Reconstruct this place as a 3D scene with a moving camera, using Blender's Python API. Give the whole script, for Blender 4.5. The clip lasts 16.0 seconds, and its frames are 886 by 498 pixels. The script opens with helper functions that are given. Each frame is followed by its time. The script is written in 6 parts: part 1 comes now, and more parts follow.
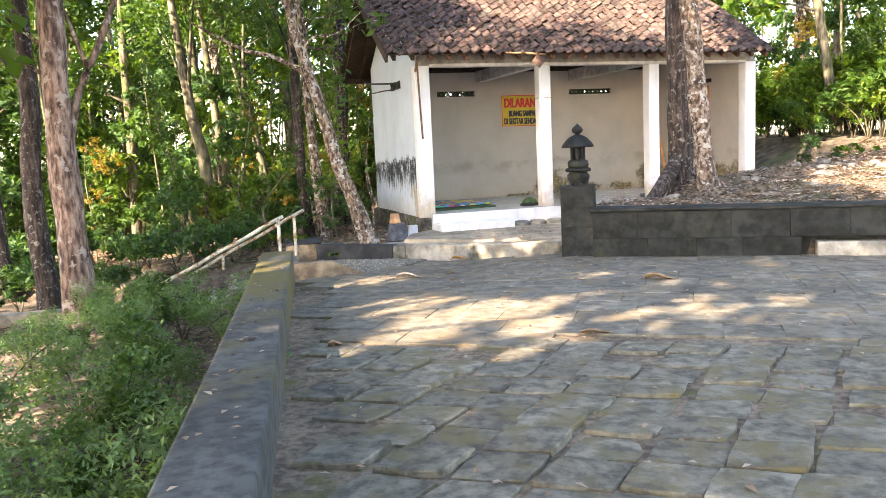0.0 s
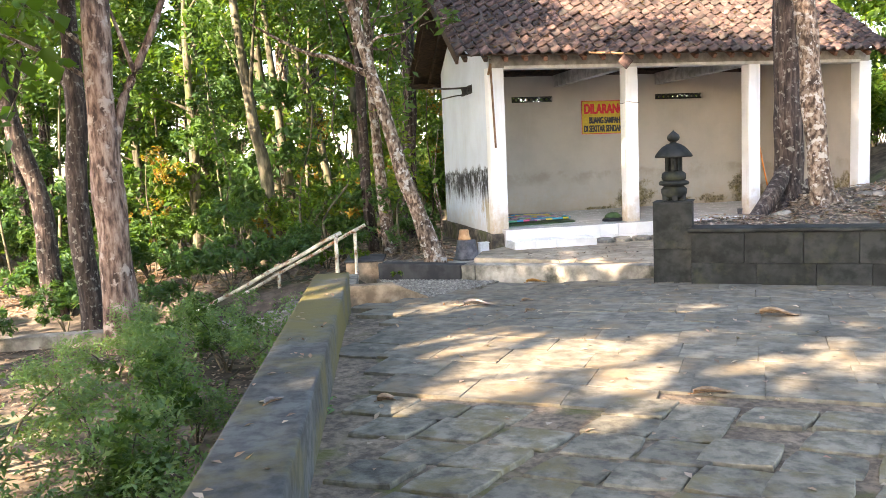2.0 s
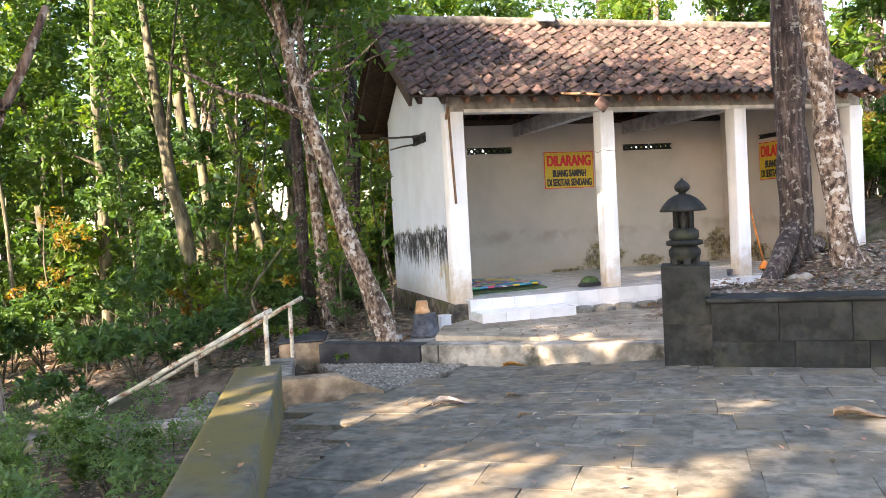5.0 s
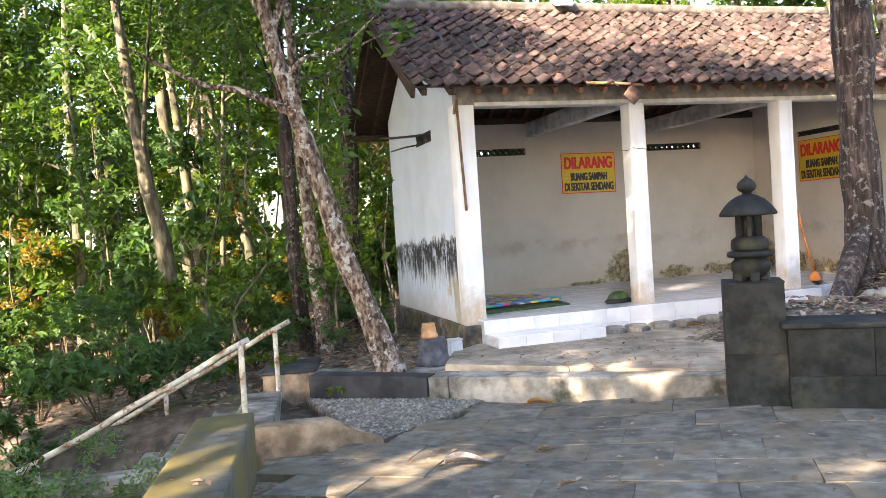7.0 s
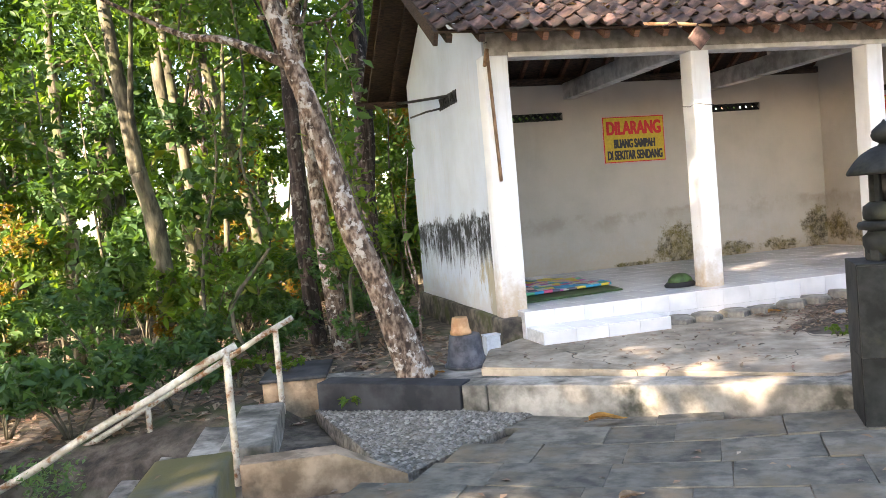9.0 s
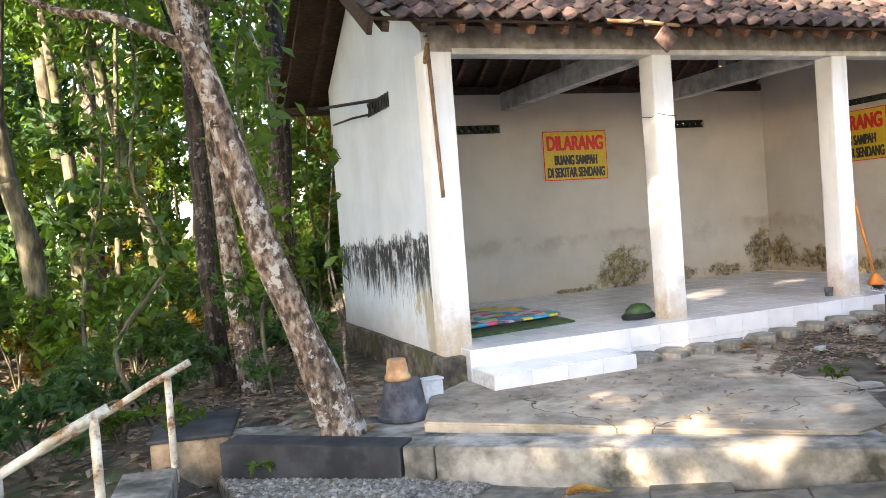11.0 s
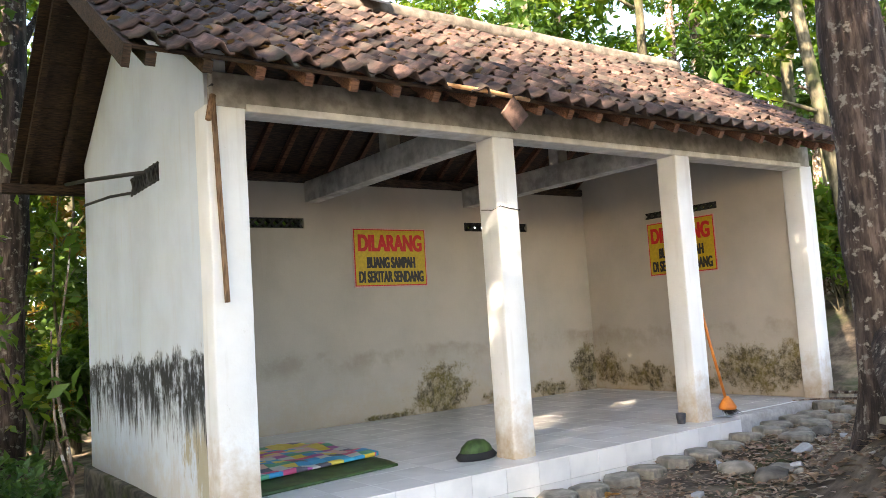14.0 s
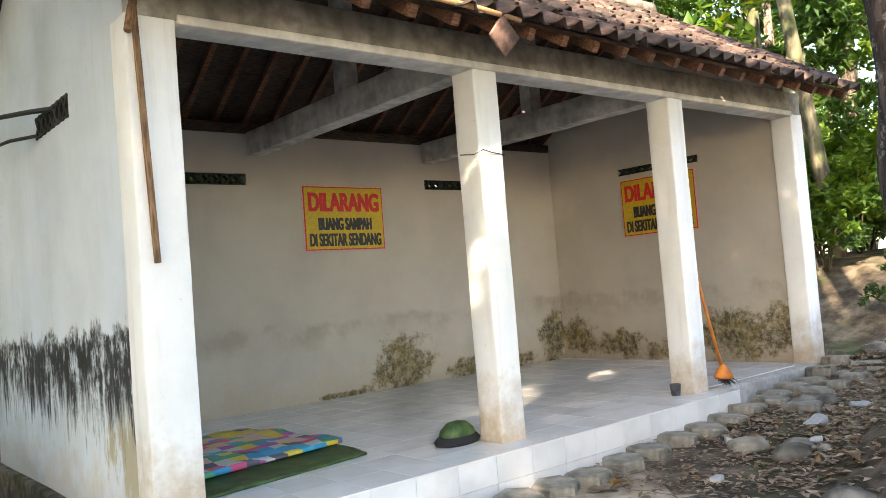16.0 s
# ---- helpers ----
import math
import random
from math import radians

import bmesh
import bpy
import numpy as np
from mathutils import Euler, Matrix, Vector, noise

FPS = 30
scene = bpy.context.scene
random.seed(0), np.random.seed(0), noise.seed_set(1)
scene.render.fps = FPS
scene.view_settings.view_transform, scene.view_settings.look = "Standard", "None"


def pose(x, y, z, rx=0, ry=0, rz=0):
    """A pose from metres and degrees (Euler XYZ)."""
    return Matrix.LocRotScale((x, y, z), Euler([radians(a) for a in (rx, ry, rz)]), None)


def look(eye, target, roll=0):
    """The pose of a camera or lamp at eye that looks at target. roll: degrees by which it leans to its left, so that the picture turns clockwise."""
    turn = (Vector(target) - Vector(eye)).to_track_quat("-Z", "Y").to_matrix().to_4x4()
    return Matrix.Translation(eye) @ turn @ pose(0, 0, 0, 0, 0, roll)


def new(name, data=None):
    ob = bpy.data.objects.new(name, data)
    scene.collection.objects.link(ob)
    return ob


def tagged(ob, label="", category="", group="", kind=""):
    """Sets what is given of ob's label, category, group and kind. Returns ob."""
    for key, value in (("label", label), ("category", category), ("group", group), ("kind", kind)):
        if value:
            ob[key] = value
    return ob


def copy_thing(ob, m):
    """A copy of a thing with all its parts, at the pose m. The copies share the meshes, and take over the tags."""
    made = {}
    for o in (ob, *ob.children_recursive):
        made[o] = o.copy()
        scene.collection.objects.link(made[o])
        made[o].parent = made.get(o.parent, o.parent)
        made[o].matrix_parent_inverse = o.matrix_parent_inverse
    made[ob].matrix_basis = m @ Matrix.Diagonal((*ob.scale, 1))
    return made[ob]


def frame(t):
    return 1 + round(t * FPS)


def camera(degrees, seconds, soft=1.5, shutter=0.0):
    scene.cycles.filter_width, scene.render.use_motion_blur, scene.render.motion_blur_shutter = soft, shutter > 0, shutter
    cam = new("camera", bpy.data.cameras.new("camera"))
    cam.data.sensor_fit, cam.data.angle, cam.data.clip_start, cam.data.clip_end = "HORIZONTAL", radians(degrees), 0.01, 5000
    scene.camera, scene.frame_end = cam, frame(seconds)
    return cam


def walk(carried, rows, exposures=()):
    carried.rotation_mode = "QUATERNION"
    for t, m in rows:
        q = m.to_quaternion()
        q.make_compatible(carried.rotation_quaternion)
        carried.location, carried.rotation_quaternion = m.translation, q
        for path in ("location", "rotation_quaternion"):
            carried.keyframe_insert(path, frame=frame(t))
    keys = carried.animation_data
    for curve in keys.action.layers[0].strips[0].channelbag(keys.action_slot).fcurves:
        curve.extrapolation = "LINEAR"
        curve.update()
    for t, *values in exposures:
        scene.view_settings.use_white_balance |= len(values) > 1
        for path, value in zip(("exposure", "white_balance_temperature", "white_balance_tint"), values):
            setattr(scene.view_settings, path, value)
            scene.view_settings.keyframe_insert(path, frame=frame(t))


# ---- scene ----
cam = camera(57.5, 16.0, 0.75)
PATH = [
    (0, (0.439, 0.4, 1.408), (0.353, 2.383, 1.162), -2.6),
    (0.5, (0.315, 0.704, 1.423), (0.13, 2.68, 1.177), -1.6),
    (1, (0.303, 0.967, 1.414), (0.093, 2.941, 1.17), -1.8),
    (1.5, (0.356, 1.271, 1.442), (0.1, 3.243, 1.224), -2.2),
    (2, (0.363, 1.526, 1.423), (0.102, 3.497, 1.206), -2.5),
    (2.5, (0.305, 1.84, 1.445), (0.057, 3.812, 1.225), -3.1),
    (3, (0.279, 2.159, 1.43), (0.041, 4.135, 1.234), -2.9),
    (3.5, (0.258, 2.458, 1.461), (0.012, 4.439, 1.346), -2.9),
    (4, (0.115, 2.811, 1.435), (-0.101, 4.797, 1.352), -2.2),
    (4.5, (0.01, 3.067, 1.411), (-0.133, 5.06, 1.33), -2.5),
    (6.8, (-0.132, 4.563, 1.409), (-0.202, 6.561, 1.354), -3.7),
    (7, (-0.162, 4.675, 1.407), (-0.276, 6.671, 1.354), -3.7),
    (7.5, (-0.297, 5.016, 1.379), (-0.464, 7.009, 1.333), -3.8),
    (8, (-0.328, 5.316, 1.348), (-0.497, 7.308, 1.283), -4.7),
    (8.2, (-0.326, 5.482, 1.354), (-0.495, 7.474, 1.278), -5.0),
    (10.5, (-0.497, 6.915, 1.354), (-0.64, 8.907, 1.249), -3.6),
    (11, (-0.576, 7.192, 1.367), (-0.529, 9.19, 1.305), -4.3),
    (11.5, (-0.555, 7.478, 1.361), (-0.437, 9.474, 1.344), -4.5),
    (12, (-0.53, 7.771, 1.396), (-0.387, 9.765, 1.456), -4.6),
    (12.5, (-0.585, 8.042, 1.397), (-0.416, 10.028, 1.558), -3.1),
    (13, (-0.611, 8.32, 1.412), (-0.302, 10.283, 1.639), -3.6),
    (13.5, (-0.536, 8.613, 1.396), (-0.079, 10.548, 1.614), -3.6),
    (14, (-0.483, 8.829, 1.402), (0.074, 10.742, 1.574), -3.7),
    (14.5, (-0.503, 9.092, 1.394), (0.186, 10.964, 1.535), -3.2),
    (15, (-0.541, 9.291, 1.381), (0.183, 11.153, 1.488), -3.4),
    (15.5, (-0.471, 9.544, 1.377), (0.249, 11.408, 1.466), -4.2),
    (16, (-0.454, 9.755, 1.367), (0.244, 11.628, 1.458), -4.6),
]
walk(cam, [(t, look(eye, target, roll)) for t, eye, target, roll in PATH], [(0, 2.95, 7400, 20), (3, 2.88, 7400, 20), (4.5, 2.76, 7200, 22), (7.5, 2.78, 7050, 21), (10.5, 2.95, 7150, 19), (12, 2.72, 7050, 18), (14, 2.64, 7250, 16), (16, 2.69, 7350, 13)])

# ---------- world, sun ----------
SUN_AZ, SUN_EL = 218.0, 30.0      # degrees: compass bearing from +y, clockwise, and height
world = bpy.data.worlds.new("sky")
scene.world = world
world.use_nodes = True
wn, wl = world.node_tree.nodes, world.node_tree.links
sky = wn.new("ShaderNodeTexSky")
sky.sky_type, sky.sun_disc = "NISHITA", False
sky.sun_elevation, sky.sun_rotation = radians(SUN_EL), radians(SUN_AZ)
wl.new(sky.outputs[0], wn["Background"].inputs[0])
wn["Background"].inputs[1].default_value = 0.15
sun = new("sun", bpy.data.lights.new("sun", "SUN"))
sun.data.energy, sun.data.angle, sun.data.color = 5.0, radians(0.6), (1.0, 0.87, 0.68)
to_sun = Vector((math.sin(radians(SUN_AZ)) * math.cos(radians(SUN_EL)), math.cos(radians(SUN_AZ)) * math.cos(radians(SUN_EL)), math.sin(radians(SUN_EL))))
sun.matrix_world = look(to_sun * 50, (0, 0, 0))


# ---------- materials ----------
def nodes_of(name):
    m = bpy.data.materials.new(name)
    m.use_nodes = True
    nt = m.node_tree
    return m, nt.nodes, nt.links, nt.nodes["Principled BSDF"]


def ramp(n, l, src, stops):
    r = n.new("ShaderNodeValToRGB")
    while len(r.color_ramp.elements) < len(stops):
        r.color_ramp.elements.new(0.5)
    for e, (p, c) in zip(r.color_ramp.elements, stops):
        e.position = p
        e.color = (*c, 1) if len(c) == 3 else c
    l.new(src, r.inputs[0])
    return r.outputs[0]


def noise_tex(n, l, coord, scale, detail=4.0, rough=0.55, stretch=(1, 1, 1)):
    mp = n.new("ShaderNodeMapping")
    mp.inputs["Scale"].default_value = stretch
    l.new(coord, mp.inputs[0])
    t = n.new("ShaderNodeTexNoise")
    t.inputs["Scale"].default_value, t.inputs["Detail"].default_value, t.inputs["Roughness"].default_value = scale, detail, rough
    l.new(mp.outputs[0], t.inputs[0])
    return t.outputs[0]


def mixc(n, l, fac, a, b, mode="MIX"):
    m = n.new("ShaderNodeMix")
    m.data_type, m.blend_type = "RGBA", mode
    for sock, v in ((m.inputs[0], fac), (m.inputs[6], a), (m.inputs[7], b)):
        if isinstance(v, (int, float)):
            sock.default_value = v
        elif isinstance(v, tuple):
            sock.default_value = (*v, 1)
        else:
            l.new(v, sock)
    return m.outputs[2]


def mathn(n, l, op, a, b=0.0):
    m = n.new("ShaderNodeMath")
    m.operation = op
    for sock, v in zip(m.inputs, (a, b)):
        if isinstance(v, (int, float)):
            sock.default_value = v
        else:
            l.new(v, sock)
    return m.outputs[0]


def bump(n, l, p, height, strength=0.4, dist=0.01):
    b = n.new("ShaderNodeBump")
    b.inputs["Strength"].default_value, b.inputs["Distance"].default_value = strength, dist
    l.new(height, b.inputs["Height"])
    l.new(b.outputs[0], p.inputs["Normal"])


def surface(name, stops, scale, rough=0.8, big=1.2, big_dark=0.6, relief=0.4, dist=0.01, stretch=(1, 1, 1), metal=0.0, moss=None, vary=0.0, island=False, spec=0.5, moss_grade=None):
    """Two scales of noise colour, optional moss blotches, optional variation from piece to piece."""
    m, n, l, p = nodes_of(name)
    co = n.new("ShaderNodeTexCoord").outputs["Object"]
    if vary:
        add = n.new("ShaderNodeVectorMath")
        rnd = n.new("ShaderNodeNewGeometry").outputs["Random Per Island"] if island else n.new("ShaderNodeObjectInfo").outputs["Random"]
        off = mathn(n, l, "MULTIPLY", rnd, 37.0)
        l.new(co, add.inputs[0])
        l.new(off, add.inputs[1])
        co = add.outputs[0]
    fine = noise_tex(n, l, co, scale, 6, 0.6, stretch)
    col = ramp(n, l, fine, [(0.5 + (q - 0.5) * 0.48, c) for q, c in stops])
    coarse = noise_tex(n, l, co, big, 3, 0.6)
    shade = ramp(n, l, coarse, [(0.40, (big_dark,) * 3), (0.58, (1, 1, 1))])
    col = mixc(n, l, 1.0, col, shade, "MULTIPLY")
    if vary:
        v = ramp(n, l, rnd, [(0.0, (1 - vary,) * 3), (1.0, (1.0, 1.0, 1.0))])
        col = mixc(n, l, 1.0, col, v, "MULTIPLY")
    if moss:
        mcol, mscale, lo, hi = moss
        mk = noise_tex(n, l, co, mscale, 5, 0.65)
        if moss_grade:
            ax = n.new("ShaderNodeSeparateXYZ")
            l.new(co, ax.inputs[0])
            mk = mathn(n, l, "ADD", mk, mathn(n, l, "MULTIPLY", mathn(n, l, "SUBTRACT", ax.outputs[moss_grade[0]], moss_grade[1]), moss_grade[2]))
        col = mixc(n, l, ramp(n, l, mk, [(lo, (0, 0, 0)), (hi, (1, 1, 1))]), col, mcol)
    l.new(col, p.inputs["Base Color"])
    p.inputs["Roughness"].default_value, p.inputs["Metallic"].default_value = rough, metal
    p.inputs["Specular IOR Level"].default_value = spec
    if relief:
        bump(n, l, p, fine, relief, dist)
    return m


def leaf_mat(name, cols, translucent=0.45):
    m, n, l, p = nodes_of(name)
    g = n.new("ShaderNodeNewGeometry")
    c = ramp(n, l, g.outputs["Random Per Island"], [(i / max(1, len(cols) - 1), c) for i, c in enumerate(cols)])
    l.new(c, p.inputs["Base Color"])
    p.inputs["Roughness"].default_value = 0.45
    p.inputs["Specular IOR Level"].default_value = 0.35
    t = n.new("ShaderNodeBsdfTranslucent")
    warm = mixc(n, l, 1.0, c, (1.7, 1.6, 0.5), "MULTIPLY")
    l.new(warm, t.inputs[0])
    mx = n.new("ShaderNodeMixShader")
    mx.inputs[0].default_value = translucent
    l.new(p.outputs[0], mx.inputs[1])
    l.new(t.outputs[0], mx.inputs[2])
    l.new(mx.outputs[0], n["Material Output"].inputs[0])
    return m


def plaster(name, mold_band=None, damp=0.55, base=(0.80, 0.80, 0.79), patches=None, foot_stain=0.85):
    """Whitewashed plaster: grain, faint grey blotches, damp foot, and a band of black streaked mould where asked."""
    m, n, l, p = nodes_of(name)
    co = n.new("ShaderNodeTexCoord").outputs["Object"]
    sep = n.new("ShaderNodeSeparateXYZ")
    l.new(co, sep.inputs[0])
    z = sep.outputs[2]
    fine = noise_tex(n, l, co, 60, 5, 0.6)
    blot = noise_tex(n, l, co, 1.6, 5, 0.6)
    drip = noise_tex(n, l, co, 3.0, 4, 0.6, (4, 4, 0.35))
    col = ramp(n, l, blot, [(0.3, tuple(c * 0.86 for c in base)), (0.6, base)])
    scuff = noise_tex(n, l, co, 9.0, 8, 0.8)
    col = mixc(n, l, ramp(n, l, scuff, [(0.64, (0, 0, 0)), (0.70, (0.55, 0.55, 0.55))]), col, (0.34, 0.32, 0.29))
    col = mixc(n, l, ramp(n, l, drip, [(0.55, (0, 0, 0)), (0.85, (0.5, 0.5, 0.5))]), col, (0.48, 0.46, 0.42))
    # stained foot, tan and brown
    edge = noise_tex(n, l, co, 5.0, 5, 0.7)
    foot = mathn(n, l, "ADD", z, mathn(n, l, "MULTIPLY", mathn(n, l, "SUBTRACT", edge, 0.5), -1.1))
    col = mixc(n, l, ramp(n, l, foot, [(0.34, (foot_stain,) * 3), (damp + 0.3, (0, 0, 0))]), col, (0.46, 0.35, 0.22))
    if patches:
        along, spots = patches
        acc = None
        for c0, z0, ra, rz in spots:
            dx = mathn(n, l, "DIVIDE", mathn(n, l, "SUBTRACT", sep.outputs[along], c0), ra)
            dz = mathn(n, l, "DIVIDE", mathn(n, l, "SUBTRACT", z, z0), rz)
            d = mathn(n, l, "SUBTRACT", 1.0, mathn(n, l, "SQRT", mathn(n, l, "ADD", mathn(n, l, "MULTIPLY", dx, dx), mathn(n, l, "MULTIPLY", dz, dz))))
            acc = d if acc is None else mathn(n, l, "MAXIMUM", acc, d)
        ragged = mathn(n, l, "ADD", acc, mathn(n, l, "MULTIPLY", mathn(n, l, "SUBTRACT", noise_tex(n, l, co, 4.5, 9, 0.75), 0.5), 2.6))
        col = mixc(n, l, ramp(n, l, ragged, [(0.10, (0, 0, 0)), (0.75, (0.55, 0.55, 0.55))]), col, (0.36, 0.28, 0.15))
        grain = noise_tex(n, l, co, 17, 8, 0.8)
        dark = mixc(n, l, 1.0, ramp(n, l, ragged, [(0.22, (0, 0, 0)), (0.50, (1, 1, 1))]), ramp(n, l, grain, [(0.40, (0.25, 0.25, 0.25)), (0.56, (1, 1, 1))]), "MULTIPLY")
        col = mixc(n, l, dark, col, mixc(n, l, ramp(n, l, noise_tex(n, l, co, 6, 5, 0.7), [(0.42, (0, 0, 0)), (0.58, (1, 1, 1))]), (0.060, 0.050, 0.026), (0.15, 0.12, 0.035)))
    if patches:
        line = mathn(n, l, "ADD", mathn(n, l, "SUBTRACT", z, 0.5), mathn(n, l, "MULTIPLY", mathn(n, l, "SUBTRACT", noise_tex(n, l, co, 1.1, 6, 0.7), 0.5), 0.5))
        damp_line = ramp(n, l, line, [(0.36, (0, 0, 0)), (0.52, (0.40, 0.40, 0.40)), (0.60, (0.40, 0.40, 0.40)), (0.66, (0, 0, 0))])
        col = mixc(n, l, mixc(n, l, 1.0, damp_line, ramp(n, l, noise_tex(n, l, co, 2.3, 5, 0.65), [(0.42, (0, 0, 0)), (0.60, (1, 1, 1))]), "MULTIPLY"), col, (0.24, 0.18, 0.12))
    if mold_band:
        lo, hi = mold_band
        drips = noise_tex(n, l, co, 6.0, 6, 0.75, (1.6, 2.6, 0.30))
        lumps = noise_tex(n, l, co, 3.2, 7, 0.75)
        low = mathn(n, l, "ADD", z, mathn(n, l, "MULTIPLY", mathn(n, l, "SUBTRACT", drips, 0.5), 1.5))
        top = mathn(n, l, "ADD", z, mathn(n, l, "ADD", mathn(n, l, "MULTIPLY", mathn(n, l, "SUBTRACT", lumps, 0.5), 0.7), mathn(n, l, "MULTIPLY", sep.outputs[1], 0.035)))
        up = ramp(n, l, mathn(n, l, "SUBTRACT", low, lo - 0.5), [(0.42, (0, 0, 0)), (0.66, (1, 1, 1))])
        dn = ramp(n, l, mathn(n, l, "SUBTRACT", top, hi - 0.5), [(0.46, (1, 1, 1)), (0.52, (0, 0, 0))])
        body = mathn(n, l, "ADD", mathn(n, l, "MULTIPLY", noise_tex(n, l, co, 9.0, 9, 0.82, (1.0, 1.6, 0.55)), 0.55), mathn(n, l, "MULTIPLY", lumps, 0.45))
        thick = ramp(n, l, body, [(0.425, (0, 0, 0)), (0.49, (1, 1, 1))])
        mask = mixc(n, l, 1.0, mixc(n, l, 1.0, up, dn, "MULTIPLY"), thick, "MULTIPLY")
        # ochre wash running down near the corner
        wash = mathn(n, l, "ADD", mathn(n, l, "MULTIPLY", sep.outputs[1], -1.0), mathn(n, l, "MULTIPLY", noise_tex(n, l, co, 3.5, 6, 0.7, (1.5, 1.5, 0.6)), 2.0))
        below = ramp(n, l, z, [(0.30, (0.8, 0.8, 0.8)), (0.75, (0.9, 0.9, 0.9)), (0.98, (0, 0, 0))])
        col = mixc(n, l, mixc(n, l, 1.0, below, ramp(n, l, wash, [(0.48, (0, 0, 0)), (0.62, (0.9, 0.9, 0.9))]), "MULTIPLY"), col, (0.35, 0.29, 0.15))
        haze = ramp(n, l, body, [(0.40, (0, 0, 0)), (0.52, (0.45, 0.45, 0.45))])
        col = mixc(n, l, mixc(n, l, 1.0, mixc(n, l, 1.0, up, dn, "MULTIPLY"), haze, "MULTIPLY"), col, (0.20, 0.22, 0.23))
        col = mixc(n, l, mask, col, (0.020, 0.023, 0.023))
    l.new(col, p.inputs["Base Color"])
    p.inputs["Roughness"].default_value = 0.88
    hgt = mathn(n, l, "ADD", mathn(n, l, "MULTIPLY", fine, 0.25), blot)
    bump(n, l, p, hgt, 0.35, 0.02)
    return m


def plain(name, col, rough=0.6, metal=0.0):
    m, n, l, p = nodes_of(name)
    co = n.new("ShaderNodeTexCoord").outputs["Object"]
    t = noise_tex(n, l, co, 30, 4, 0.6)
    l.new(ramp(n, l, t, [(0.3, tuple(c * 0.75 for c in col)), (0.65, col)]), p.inputs["Base Color"])
    p.inputs["Roughness"].default_value, p.inputs["Metallic"].default_value = rough, metal
    return m


# the gable's white carries the blue of the skylight in its base colour
M_WALL_OUT = plaster("weathered_skylit_whitewash", (0.80, 1.30), 0.3, (0.60, 0.68, 0.765), None, 0.35)
BACK_MOULD = [(3.80, 0.55, 0.55, 0.42), (4.75, 0.42, 0.45, 0.14), (5.55, 0.42, 0.50, 0.16), (6.22, 0.62, 0.38, 0.45), (3.0, 0.36, 0.4, 0.05)]
SIDE_MOULD = [(2.95, 0.62, 0.35, 0.34), (2.30, 0.50, 0.45, 0.22), (1.60, 0.44, 0.50, 0.16), (0.80, 0.62, 0.70, 0.36), (0.25, 0.70, 0.40, 0.32)]
# base greyed far below the columns' white: the roofed interior's dimness in colour
M_WALL_BACK = plaster("dimmed_interior_whitewash", None, 0.45, (0.485, 0.448, 0.392), (0, BACK_MOULD), 0.5)
M_WALL_SIDE = plaster("dimmed_side_whitewash", None, 0.45, (0.485, 0.448, 0.392), (1, SIDE_MOULD), 0.5)
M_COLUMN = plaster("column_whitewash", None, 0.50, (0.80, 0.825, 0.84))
M_BEAM = surface("grey_painted_concrete", [(0.3, (0.27, 0.255, 0.23)), (0.7, (0.43, 0.41, 0.375))], 9, 0.85, 1.5, 0.6, 0.25)
M_TIE = surface("grey_washed_tie_beam", [(0.3, (0.40, 0.375, 0.34)), (0.7, (0.58, 0.55, 0.51))], 9, 0.85, 1.5, 0.6, 0.25)
M_BEAM_WHITE = surface("chalky_beam_paint", [(0.3, (0.62, 0.61, 0.58)), (0.7, (0.78, 0.77, 0.74))], 9, 0.85, 1.5, 0.75, 0.25)
M_PLINTH = surface("grimy_plinth_concrete", [(0.3, (0.07, 0.06, 0.05)), (0.7, (0.20, 0.17, 0.13))], 8, 0.9, 2.0, 0.5, 0.6, 0.02, moss=((0.06, 0.07, 0.02), 2.5, 0.5, 0.65))
M_TILE_WHITE = surface("white_glazed_tile", [(0.3, (0.78, 0.79, 0.79)), (0.7, (0.85, 0.855, 0.85))], 4, 0.14, 1.0, 0.9, 0.05, 0.002, vary=0.05)
M_GROUT = surface("tile_grout", [(0.3, (0.52, 0.51, 0.49)), (0.7, (0.66, 0.65, 0.62))], 20, 0.9)
M_ROOF = surface("aged_clay_tile", [(0.2, (0.040, 0.028, 0.026)), (0.5, (0.104, 0.061, 0.051)), (0.8, (0.24, 0.147, 0.121))], 9, 0.85, 1.6, 0.55, 0.5, 0.01, moss=((0.06, 0.055, 0.045), 2.2, 0.5, 0.68), vary=0.68)
M_ROOF_ROW = surface("aged_clay_tile_rows", [(0.2, (0.040, 0.028, 0.026)), (0.5, (0.104, 0.061, 0.051)), (0.8, (0.24, 0.147, 0.121))], 9, 0.85, 1.6, 0.55, 0.5, 0.01, moss=((0.06, 0.055, 0.045), 2.2, 0.5, 0.68), vary=0.68, island=True)
M_RIDGE = surface("ridge_mortar", [(0.3, (0.11, 0.095, 0.08)), (0.7, (0.24, 0.21, 0.18))], 8, 0.95, 1.5, 0.6, 0.6, 0.02)
# near-black base holds the deep shade under the roof and its overhang
M_TIMBER_DARK = surface("shade_dark_roof_timber", [(0.3, (0.022, 0.014, 0.010)), (0.7, (0.085, 0.050, 0.030))], 12, 0.85, 2.0, 0.6, 0.4, 0.01, (1, 8, 8))
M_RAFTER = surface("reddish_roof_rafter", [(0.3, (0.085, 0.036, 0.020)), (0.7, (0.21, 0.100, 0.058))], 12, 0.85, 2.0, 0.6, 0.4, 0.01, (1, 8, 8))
M_TIMBER = surface("weathered_brown_wood", [(0.3, (0.13, 0.07, 0.035)), (0.7, (0.30, 0.18, 0.10))], 14, 0.8, 2.0, 0.7, 0.4, 0.01, (6, 6, 0.6))
